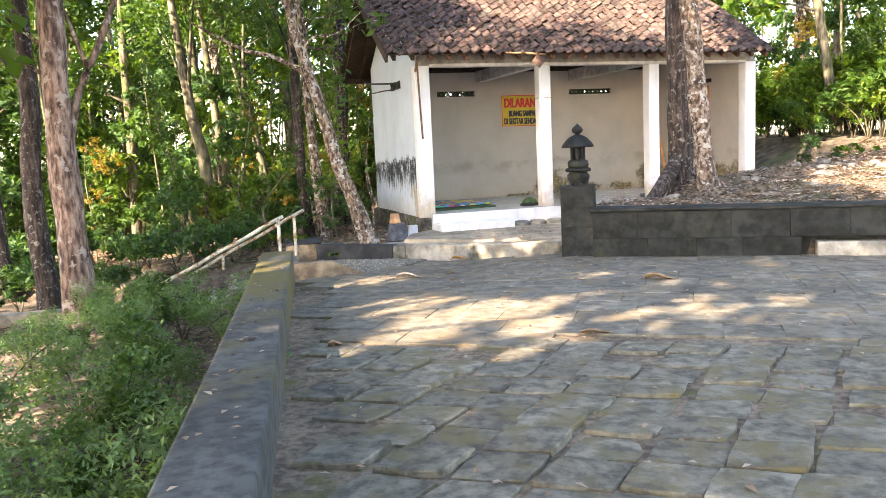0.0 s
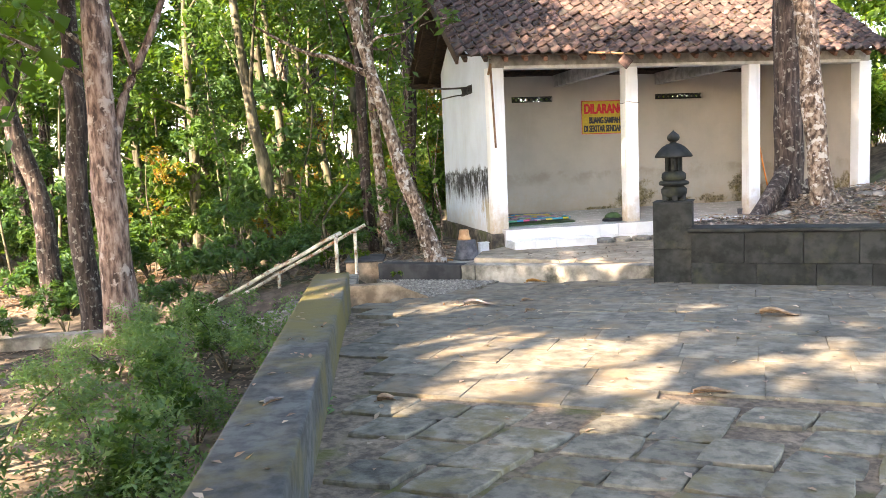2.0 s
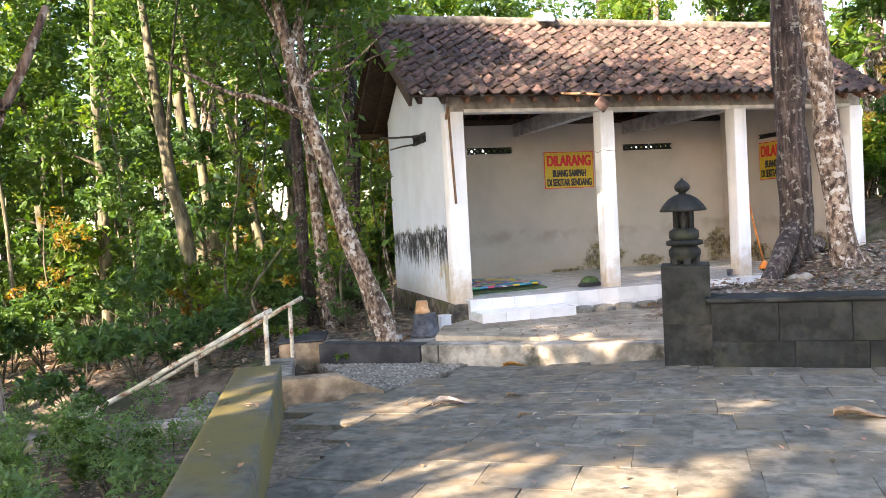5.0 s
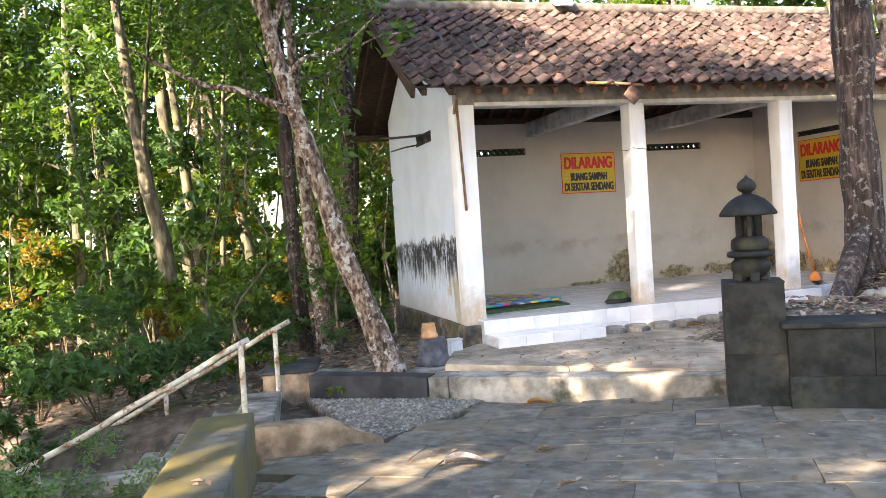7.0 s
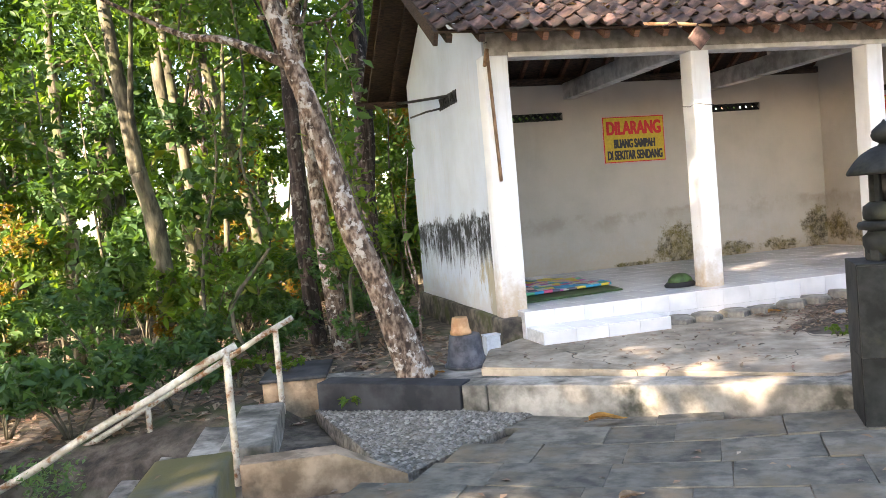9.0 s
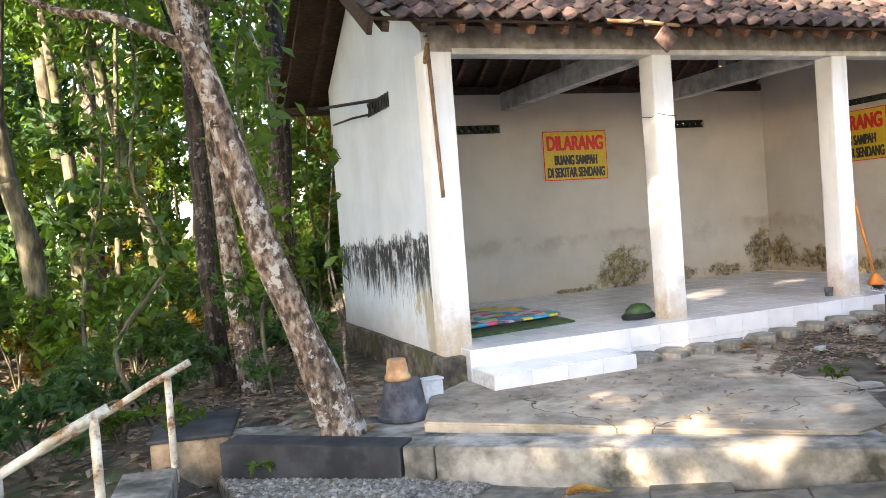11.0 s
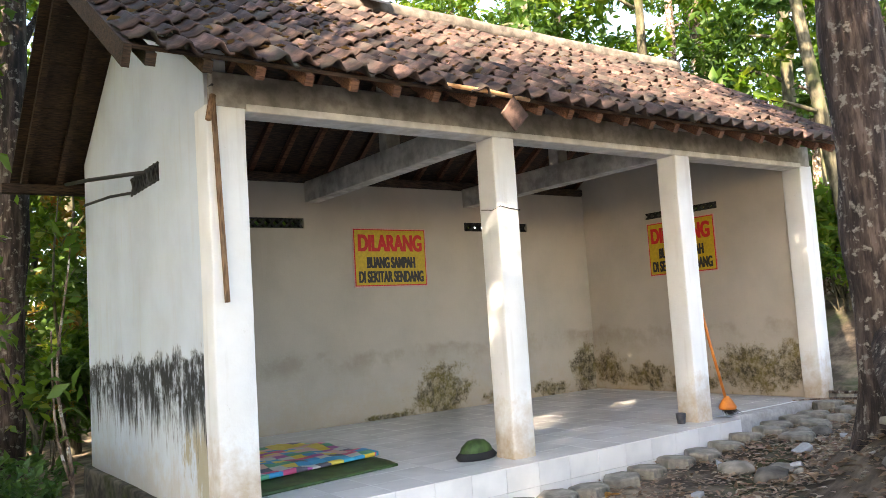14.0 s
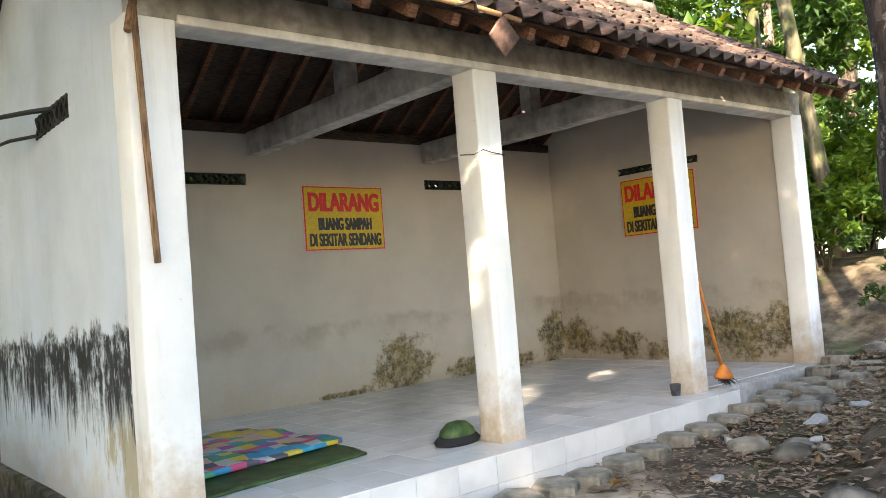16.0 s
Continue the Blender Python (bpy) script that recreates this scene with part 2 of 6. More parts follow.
M_STONE = surface("black_andesite", [(0.25, (0.009, 0.011, 0.011)), (0.7, (0.034, 0.038, 0.036))], 7, 0.70, 1.6, 0.5, 0.5, 0.01, moss=((0.045, 0.050, 0.026), 2.6, 0.56, 0.74), vary=0.20, spec=0.25)
M_CURB = surface("dark_rendered_kerb", [(0.25, (0.040, 0.045, 0.045)), (0.7, (0.105, 0.112, 0.108))], 12, 0.75, 0.9, 0.6, 0.5, 0.01, moss=((0.125, 0.105, 0.030), 1.4, 0.50, 0.68), moss_grade=(1, 9.2, 0.045))
COBBLE = [(0.25, (0.118, 0.108, 0.080)), (0.7, (0.285, 0.262, 0.198))]
M_COBBLE = surface("mossy_cobble", COBBLE, 11, 0.85, 2.2, 0.7, 0.9, 0.015, moss=((0.150, 0.122, 0.055), 3.4, 0.50, 0.66), vary=0.30)
M_COBBLE_FAR = surface("mossy_cobble_rows", COBBLE, 11, 0.85, 2.2, 0.7, 0.9, 0.015, moss=((0.150, 0.122, 0.055), 3.4, 0.50, 0.66), vary=0.30, island=True)
M_SLAB = surface("worn_slate_slab", [(0.25, (0.118, 0.106, 0.079)), (0.7, (0.265, 0.240, 0.183))], 8, 0.75, 2.4, 0.68, 0.6, 0.010, moss=((0.19, 0.145, 0.085), 2.2, 0.50, 0.68), vary=0.26)
M_JOINT = surface("earthy_joint", [(0.3, (0.13, 0.098, 0.066)), (0.7, (0.28, 0.212, 0.145))], 18, 0.95, 1.2, 0.6, 0.7, 0.02, moss=((0.11, 0.105, 0.03), 1.9, 0.54, 0.66))
M_ROCK = surface("rough_field_stone", [(0.25, (0.10, 0.09, 0.075)), (0.7, (0.26, 0.235, 0.20))], 8, 0.9, 2.0, 0.6, 0.6, 0.02)
M_CONCRETE = surface("worn_concrete_apron", [(0.25, (0.36, 0.290, 0.205)), (0.7, (0.54, 0.455, 0.340))], 6, 0.9, 1.1, 0.6, 0.5, 0.015, moss=((0.12, 0.10, 0.06), 1.9, 0.55, 0.72))
def add_cracks(m, scale, depth, dark):
    nt = m.node_tree
    n, l, p = nt.nodes, nt.links, nt.nodes["Principled BSDF"]
    co = n.new("ShaderNodeTexCoord").outputs["Object"]
    wob = n.new("ShaderNodeTexNoise")
    wob.inputs["Scale"].default_value = 1.6
    l.new(co, wob.inputs[0])
    add = n.new("ShaderNodeVectorMath")
    l.new(co, add.inputs[0])
    l.new(wob.outputs[1], add.inputs[1])
    v = n.new("ShaderNodeTexVoronoi")
    v.feature = "DISTANCE_TO_EDGE"
    v.inputs["Scale"].default_value = scale
    l.new(add.outputs[0], v.inputs[0])
    mask = ramp(n, l, v.outputs[0], [(0.0, (1, 1, 1)), (depth, (0, 0, 0))])
    old = p.inputs["Base Color"].links[0].from_socket
    l.new(mixc(n, l, mask, old, dark), p.inputs["Base Color"])


add_cracks(M_CONCRETE, 0.42, 0.0025, (0.06, 0.05, 0.035))
M_RISER = surface("stained_concrete_edge", [(0.25, (0.26, 0.24, 0.20)), (0.7, (0.50, 0.46, 0.39))], 6, 0.9, 1.3, 0.55, 0.5, 0.015, moss=((0.055, 0.055, 0.04), 2.2, 0.48, 0.66))
M_RISER_DARK = surface("blackish_concrete_edge", [(0.25, (0.014, 0.016, 0.019)), (0.7, (0.062, 0.064, 0.068))], 3, 0.85, 1.3, 0.5, 0.4, 0.015)
M_GROUND = surface("leafy_forest_soil", [(0.25, (0.075, 0.058, 0.042)), (0.5, (0.165, 0.130, 0.094)), (0.75, (0.29, 0.232, 0.172))], 5, 0.95, 0.5, 0.5, 0.9, 0.04, moss=((0.060, 0.085, 0.028), 0.9, 0.56, 0.70))
M_GRAVEL_BED = surface("gritty_gutter_mortar", [(0.3, (0.14, 0.12, 0.09)), (0.7, (0.32, 0.28, 0.22))], 22, 0.95, 2.0, 0.6, 0.8, 0.02)
M_GRAVEL = surface("river_pebble", [(0.3, (0.26, 0.235, 0.19)), (0.7, (0.46, 0.42, 0.35))], 12, 0.85, 3, 0.7, 0.4, 0.01, vary=0.5, island=True)
M_BARK_RED = surface("flaky_reddish_bark", [(0.28, (0.075, 0.045, 0.036)), (0.5, (0.24, 0.155, 0.120)), (0.75, (0.42, 0.31, 0.255))], 9, 0.9, 1.6, 0.6, 1.0, 0.04, (2.0, 2.0, 0.55), moss=((0.40, 0.33, 0.29), 6.0, 0.55, 0.61))
M_BARK_DARK = surface("dark_ridged_bark", [(0.3, (0.022, 0.015, 0.013)), (0.55, (0.065, 0.045, 0.038)), (0.75, (0.13, 0.10, 0.085))], 9, 0.92, 1.7, 0.55, 1.0, 0.03, (2.2, 2.2, 0.4), moss=((0.21, 0.20, 0.175), 15.0, 0.56, 0.64))
M_BARK_PALE = surface("lichen_pale_bark", [(0.3, (0.060, 0.038, 0.026)), (0.5, (0.19, 0.130, 0.092)), (0.7, (0.36, 0.285, 0.22))], 17, 0.92, 2.4, 0.55, 1.0, 0.045, (1.3, 1.3, 0.7), moss=((0.46, 0.43, 0.39), 11.0, 0.545, 0.60))
M_BARK_GREY = surface("grey_green_bark", [(0.3, (0.06, 0.055, 0.035)), (0.7, (0.20, 0.18, 0.12))], 7, 0.92, 1.6, 0.55, 0.8, 0.02, (2, 2, 0.5), moss=((0.07, 0.085, 0.03), 2.0, 0.52, 0.66))
M_LEAF = leaf_mat("forest_leaf", [(0.030, 0.072, 0.016), (0.055, 0.12, 0.024), (0.040, 0.095, 0.020), (0.085, 0.155, 0.034), (0.035, 0.085, 0.022)], 0.42)
M_LEAF_LIGHT = leaf_mat("sunny_leaf", [(0.07, 0.15, 0.022), (0.12, 0.21, 0.03), (0.05, 0.12, 0.02), (0.17, 0.21, 0.035)], 0.5)
M_LEAF_DARK = leaf_mat("shrub_leaf", [(0.035, 0.085, 0.032), (0.055, 0.125, 0.048), (0.070, 0.145, 0.042), (0.042, 0.10, 0.042)], 0.45)
M_LEAF_FEATHER = leaf_mat("feathery_leaf", [(0.085, 0.165, 0.075), (0.12, 0.215, 0.10), (0.10, 0.19, 0.07), (0.16, 0.24, 0.09)], 0.4)
M_LEAF_AUTUMN = leaf_mat("yellowing_leaf", [(0.22, 0.17, 0.03), (0.20, 0.09, 0.02), (0.10, 0.13, 0.025), (0.26, 0.21, 0.04)], 0.5)
M_LITTER = leaf_mat("dry_leaf_litter", [(0.20, 0.115, 0.065), (0.30, 0.205, 0.135), (0.12, 0.07, 0.05), (0.44, 0.36, 0.28), (0.24, 0.11, 0.08)], 0.1)
M_RAIL = surface("peeling_cream_paint", [(0.3, (0.52, 0.45, 0.31)), (0.6, (0.72, 0.67, 0.55))], 14, 0.6, 5, 0.7, 0.4, 0.004, moss=((0.20, 0.085, 0.025), 7.0, 0.52, 0.62))
M_TAN = surface("tan_stained_cement", [(0.25, (0.24, 0.165, 0.10)), (0.7, (0.48, 0.35, 0.23))], 6, 0.9, 1.5, 0.6, 0.5, 0.015, moss=((0.10, 0.085, 0.06), 2.4, 0.52, 0.66))
M_BLACK = plain("black_rubbery", (0.02, 0.02, 0.022), 0.5)
M_YELLOW = plain("sign_yellow", (0.60, 0.42, 0.02), 0.5)
M_RED = plain("sign_red", (0.66, 0.015, 0.02), 0.5)
M_INK = plain("sign_black", (0.02, 0.02, 0.02), 0.5)


# ---------- mesh helpers ----------
def mesh_obj(name, bm, material, parent=None, label=""):
    me = bpy.data.meshes.new(name)
    bm.to_mesh(me)
    bm.free()
    me.materials.append(material)
    ob = new(name, me)
    if parent:
        ob.parent = parent
    return tagged(ob, label)


def part(name, bm, material, parent, label=""):
    return mesh_obj(name, bm, material, parent, label)


def data_obj(name, verts, faces, material, parent=None, label="", smooth=False):
    me = bpy.data.meshes.new(name)
    me.from_pydata([tuple(v) for v in verts], [], faces)
    me.materials.append(material)
    if smooth:
        me.shade_smooth()
    ob = new(name, me)
    if parent:
        ob.parent = parent
    return tagged(ob, label)


def add_box(bm, x0, y0, z0, x1, y1, z1, m=None):
    r = bmesh.ops.create_cube(bm, size=1.0, matrix=Matrix.Translation(((x0 + x1) / 2, (y0 + y1) / 2, (z0 + z1) / 2)) @ Matrix.Diagonal((abs(x1 - x0), abs(y1 - y0), abs(z1 - z0), 1)))
    if m is not None:
        bmesh.ops.transform(bm, matrix=m, verts=r["verts"])
    return r["verts"]


def box(x0, y0, z0, x1, y1, z1, bevel=0.0, m=None):
    bm = bmesh.new()
    add_box(bm, x0, y0, z0, x1, y1, z1, m)
    if bevel:
        bmesh.ops.bevel(bm, geom=bm.edges[:], offset=bevel, segments=2, affect="EDGES", profile=0.6)
    return bm


def rough_box(x0, y0, z0, x1, y1, z1, cut=6, wob=0.008, bevel=0.015, m=None):
    """A box with worn edges and slightly uneven faces."""
    bm = box(x0, y0, z0, x1, y1, z1, bevel)
    bmesh.ops.subdivide_edges(bm, edges=[e for e in bm.edges if e.calc_length() > 0.25], cuts=cut, use_grid_fill=True)
    for v in bm.verts:
        v.co += noise.noise_vector(v.co * 2.3) * wob + noise.noise_vector(v.co * 9) * wob * 0.4
    if m is not None:
        bm.transform(m)
    for f in bm.faces:
        f.smooth = True
    return bm


def prism(points, z0, z1):
    """An upright prism on a plan polygon."""
    bm = bmesh.new()
    lo = [bm.verts.new((x, y, z0)) for x, y in points]
    hi = [bm.verts.new((x, y, z1)) for x, y in points]
    bm.faces.new(hi)
    bm.faces.new(lo[::-1])
    for i in range(len(points)):
        j = (i + 1) % len(points)
        bm.faces.new((lo[i], lo[j], hi[j], hi[i]))
    bmesh.ops.recalc_face_normals(bm, faces=bm.faces[:])
    return bm


def tube(path, radii, sides=10, wob=0.0, seed=0.0, cap=True):
    """A tapered tube along a path, its radius uneven by wob."""
    bm = bmesh.new()
    rings = []
    pts = [Vector(p) for p in path]
    for i, p in enumerate(pts):
        d = (pts[min(i + 1, len(pts) - 1)] - pts[max(i - 1, 0)]).normalized()
        a = d.orthogonal() if abs(d.z) < 0.9 else Vector((1, 0, 0)).cross(d)
        a.normalize()
        b = d.cross(a)
        ring = []
        for k in range(sides):
            t = 2 * math.pi * k / sides
            w = (a * math.cos(t) + b * math.sin(t))
            r = radii[i] * (1 + wob * noise.noise(p * 1.7 + w * 0.9 + Vector((seed, 0, 0))))
            ring.append(bm.verts.new(p + w * r))
        rings.append(ring)
    for r0, r1 in zip(rings, rings[1:]):
        for k in range(sides):
            f = bm.faces.new((r0[k], r0[(k + 1) % sides], r1[(k + 1) % sides], r1[k]))
            f.smooth = True
    if cap:
        bm.faces.new(rings[0][::-1])
        bm.faces.new(rings[-1])
    return bm


def curve_points(ctrl, n):
    """n points on a smooth line through the control points (with radius as 4th number)."""
    c = np.array(ctrl, float)
    t = np.linspace(0, len(c) - 1, n)
    out = []
    for s in t:
        i = min(int(s), len(c) - 2)
        f = s - i
        p0, p1, p2, p3 = c[max(i - 1, 0)], c[i], c[i + 1], c[min(i + 2, len(c) - 1)]
        out.append(0.5 * (2 * p1 + (p2 - p0) * f + (2 * p0 - 5 * p1 + 4 * p2 - p3) * f * f + (3 * p1 - p0 - 3 * p2 + p3) * f ** 3))
    return np.array(out)


def leaf_mesh(name, centres, size, material, rng, flat=0.0, slim=0.42, droop=0.0):
    """Many small folded leaves about the given centres, in one mesh."""
    n = len(centres)
    c = np.asarray(centres, float)
    ax = rng.normal(size=(n, 3))
    ax[:, 2] *= 1.0 - flat
    ax[:, 2] -= droop
    ax /= np.linalg.norm(ax, axis=1)[:, None]
    up = rng.normal(size=(n, 3)) * (1 - flat)
    up[:, 2] += 0.6 + 2 * flat
    side = np.cross(ax, up)
    side /= np.linalg.norm(side, axis=1)[:, None] + 1e-9
    nor = np.cross(side, ax)
    s = size * rng.uniform(0.6, 1.35, n)[:, None]
    v = np.stack([c - ax * s * 0.5, c + side * s * slim * 0.5 + nor * s * 0.08, c + ax * s * 0.5 - nor * s * 0.05, c - side * s * slim * 0.5 + nor * s * 0.08], 1).reshape(-1, 3)
    base = np.arange(n)[:, None] * 4
    tri = np.concatenate([base + [0, 1, 2], base + [0, 2, 3]], 1).reshape(-1)
    me = bpy.data.meshes.new(name)
    me.vertices.add(n * 4)
    me.vertices.foreach_set("co", v.reshape(-1))
    me.loops.add(n * 6)
    me.loops.foreach_set("vertex_index", tri.astype(np.int32))
    me.polygons.add(n * 2)
    me.polygons.foreach_set("loop_start", np.arange(0, n * 6, 3, dtype=np.int32))
    me.update()
    me.validate()
    me.materials.append(material)
    return me


# ---------- plan ----------
PAV = pose(-0.455, 13.74, 0, 0, 0, 19.5)             # pavilion's front corner; u along the front, v towards the back wall
TER = pose(1.50, 10.58, 0, 0, 0, -14.0)              # terrace: rows run along the retaining wall
FLOOR, COL_TOP, EAVE_Z, RIDGE_Z = 0.345, 2.76, 2.86, 4.22
EAVE_V, RIDGE_V, BACK_V, RIGHT_U = -0.52, 1.60, 3.20, 6.37


def curb_x(y):
    """Inner line of the kerb on the terrace's open side."""
    return -0.34 - 0.205 * (y - 2.9)


def pave_z(x, y):
    """Fall of the paving towards the gutter."""
    return -0.045 * max(0.0, y - 8.2) * smooth(2.0, 0.0, x)


def smooth(a, b, t):
    t = min(1.0, max(0.0, (t - a) / (b - a)))
    return t * t * (3 - 2 * t)


def ground_z(x, y):
    """Height of the earth around the terrace, walkway and pavilion."""
    left = -0.62 - 0.02 * max(0.0, -x - 5) - 0.25 * smooth(8, 0, y)
    d = (x - 1.5) * 0.242 + (y - 10.58) * 0.970           # beyond the retaining wall's line
    mound = 0.49 + 0.095 * max(0.0, min(d, 8)) + 0.02 * max(0.0, min(x - 4.5, 6))
    pu = (x + 0.455) * 0.9426 + (y - 13.74) * 0.3338
    pv = -(x + 0.455) * 0.3338 + (y - 13.74) * 0.9426
    near = 0.055 + 0.035 * max(0, pu - 1.2) + 0.25 * smooth(5.0, 8.5, pu)
    edge = 1.75 + 0.42 * max(0.0, y - 10.6)
    rise = smooth(-1.0, -2.1, pv) * smooth(-0.1, 1.3, x - edge)
    if y < 11.6:
        rise = max(rise, smooth(1.75, 2.0, x))
    rise = max(rise, smooth(7.0, 9.0, pu))
    right = near + (mound - near) * rise
    behind = 0.02 - 0.10 * max(0.0, min(-1.2 - x, 7)) * smooth(0.0, 1.0, -1.0 - x + 1)
    east = smooth(1.2, 2.0, x - max(0.0, y - 13) * 0.0)
    z = behind + (right - behind) * east if d > 0 else left
    if d > 0 and x < -1.5:
        z = z + (left - z) * smooth(13.0, 10.8, y) * smooth(-1.6, -2.6, x)
    if -0.2 < pu < 6.7 and -0.15 < pv < 3.6:
        z = min(z, 0.0)
    z += 0.05 * noise.noise(Vector((x * 0.9, y * 0.9, 0))) + 0.02 * noise.noise(Vector((x * 3, y * 3, 5)))
    if d <= 0.1 and x > curb_x(y) - 0.25 and y < 10.9:
        z = min(z, -0.25)
    if -2.35 < x < 1.65 and 10.0 < y < 12.78 and y < 13.2 - 0.4 * max(0.0, x):
        z = min(z, -0.30)
    return z


# ---------- ground ----------
def axis(lo, hi, fine_lo, fine_hi, step, far):
    a = list(np.arange(fine_lo, fine_hi + 1e-6, step))
    x, s = fine_hi, step
    while x < hi:
        s *= far
        x += s
        a.append(x)
    x, s = fine_lo, step
    while x > lo:
        s *= far
        x -= s
        a.insert(0, x)
    return a


gx, gy = axis(-300, 300, -12, 11, 0.2, 1.35), axis(-300, 300, -3, 24, 0.2, 1.35)
gv = [(x, y, ground_z(max(-14, min(14, x)), max(-4, min(30, y)))) for y in gy for x in gx]
gf = [(j * len(gx) + i, j * len(gx) + i + 1, (j + 1) * len(gx) + i + 1, (j + 1) * len(gx) + i) for j in range(len(gy) - 1) for i in range(len(gx) - 1)]
ground = tagged(data_obj("ground", gv, gf, M_GROUND, smooth=True), "brown forest soil with dry leaf litter and moss", "ground", kind="structure")

# ---------- terrace ----------
terr = [(curb_x(-6), -6), (9.5, -6), (9.5, 8.25), (curb_x(8.25), 8.25)]
pavement = tagged(mesh_obj("pavement", prism(terr, -0.30, -0.021), M_JOINT), "terrace of dark mossy stone paving with earthy joints", "pavement", kind="structure")
bed = prism([(curb_x(8.25), 8.25), (0.0, 8.25), (2.0, 8.25), (9.5, 8.25), (9.5, 8.6), (1.7, 11.1), (0.0, 11.75), (-0.35, 11.85), (-1.05, 10.5), (-1.85, 10.3)], -0.5, -0.02)
for v in bed.verts:
    if v.co.z > -0.1:
        v.co.z = pave_z(v.co.x, v.co.y) - (0.021 if v.co.y < 8.3 else 0.06)
bmesh.ops.triangulate(bed, faces=bed.faces[:])
part("earth_bed", bed, M_JOINT, pavement)
bm = rough_box(0, 0, 0, 0.36, 14.0, 0.55, 10, 0.010, 0.02)
kerb = tagged(mesh_obj("kerb", bm, M_CURB), "dark rendered kerb wall with moss along its top", "kerb", kind="structure")
kerb.matrix_world = pose(curb_x(9.68) - 0.36, 9.70, -0.25, 0, 0, 11.6) @ pose(0, -14.0, 0)

# ---------- retaining wall with lantern pillar ----------
def thing(name, m=None, label="", category="", group=""):
    ob = new(name)
    ob.empty_display_size = 0.2
    if m is not None:
        ob.matrix_world = m
    return tagged(ob, label, category, group)


retaining = tagged(thing("retaining_wall", TER), "low retaining wall clad in black stone blocks", "wall", kind="structure")
part("core", rough_box(0.40, 0.06, -0.2, 8.5, 0.32, 0.535, 12, 0.005), M_STONE, retaining)
rng = random.Random(4)
x = 0.405
while x < 8.3:
    w = rng.uniform(0.50, 0.66)
    y0 = -0.11 + rng.uniform(0, 0.012)
    low = 0.22
    part("cladding_block", box(x, y0, low + 0.002, x + w - 0.003, 0.07, 0.545, 0.003), M_STONE, retaining)
    if x < 2.4:
        part("cladding_block", box(x + (0.12 if x > 0.5 else 0.0), y0 - 0.004, -0.1, x + w + 0.116, 0.07, low, 0.003), M_STONE, retaining)
    x += w
part("footing", rough_box(2.95, -0.14, -0.1, 8.4, 0.07, 0.16, 10, 0.012), M_RISER, retaining, "bare grey concrete footing")
part("coping", rough_box(0.36, -0.135, 0.548, 8.5, 0.30, 0.590, 12, 0.006, 0.01), M_STONE, retaining)

pillar = tagged(thing("stone_pillar", TER), "square pillar clad in blue-black stone slabs", "pillar")
part("shaft", box(0.012, 0.012, -0.1, 0.398, 0.40, 0.855, 0.006), M_STONE, pillar)
for z0, z1 in ((-0.05, 0.36), (0.3615, 0.862)):
    part("slab", box(0.0, 0.0, z0, 0.408, 0.018, z1, 0.003), M_STONE, pillar)
    part("slab", box(-0.004, 0.022, z0, 0.014, 0.41, z1, 0.003), M_STONE, pillar)
part("cap", box(-0.004, -0.004, 0.863, 0.413, 0.412, 0.874, 0.003), M_STONE, pillar)


def turned(profile, sides, square=False):
    """A body of revolution from (radius, height) pairs."""
    bm = bmesh.new()
    rings = [[bm.verts.new((r * math.cos(2 * math.pi * k / sides), r * math.sin(2 * math.pi * k / sides), z)) for k in range(sides)] for r, z in profile]
    for a, b in zip(rings, rings[1:]):
        for k in range(sides):
            bm.faces.new((a[k], a[(k + 1) % sides], b[(k + 1) % sides], b[k])).smooth = sides > 10
    bm.faces.new(rings[0][::-1])
    bm.faces.new(rings[-1])
    return bm


lantern = tagged(thing("stone_lantern", TER @ pose(0.205, 0.205, 0.874)), "small dark stone garden lantern with domed cap and finial", "lantern")
part("base", turned([(0.105, 0.03), (0.125, 0.05), (0.140, 0.09), (0.140, 0.13), (0.115, 0.155), (0.11, 0.165)], 20), M_STONE, lantern)
for k in range(6):
    part("foot", box(-0.032, 0.070, 0.0, 0.032, 0.128, 0.085, 0.012, pose(0, 0, 0, 0, 0, 60 * k + 10)), M_STONE, lantern)
part("collar", turned([(0.11, 0.166), (0.158, 0.176), (0.165, 0.195), (0.155, 0.214), (0.12, 0.222)], 24), M_STONE, lantern)
part("collar", turned([(0.115, 0.223), (0.130, 0.234), (0.132, 0.262), (0.128, 0.30), (0.095, 0.325)], 24), M_STONE, lantern)
part("light_chamber", turned([(0.058, 0.326), (0.058, 0.48)], 12), M_BLACK, lantern)
for k in range(8):
    part("chamber_bar", box(-0.015, 0.066, 0.326, 0.015, 0.092, 0.48, 0.004, pose(0, 0, 0, 0, 0, 45 * k)), M_STONE, lantern)
part("cap", turned([(0.10, 0.486), (0.195, 0.476), (0.205, 0.486), (0.196, 0.505), (0.165, 0.548), (0.125, 0.590), (0.075, 0.620), (0.035, 0.634), (0.030, 0.645)], 24), M_STONE, lantern)
part("finial", turned([(0.032, 0.646), (0.060, 0.664), (0.070, 0.690), (0.062, 0.718), (0.036, 0.742), (0.014, 0.758), (0.003, 0.775)], 18), M_STONE, lantern)

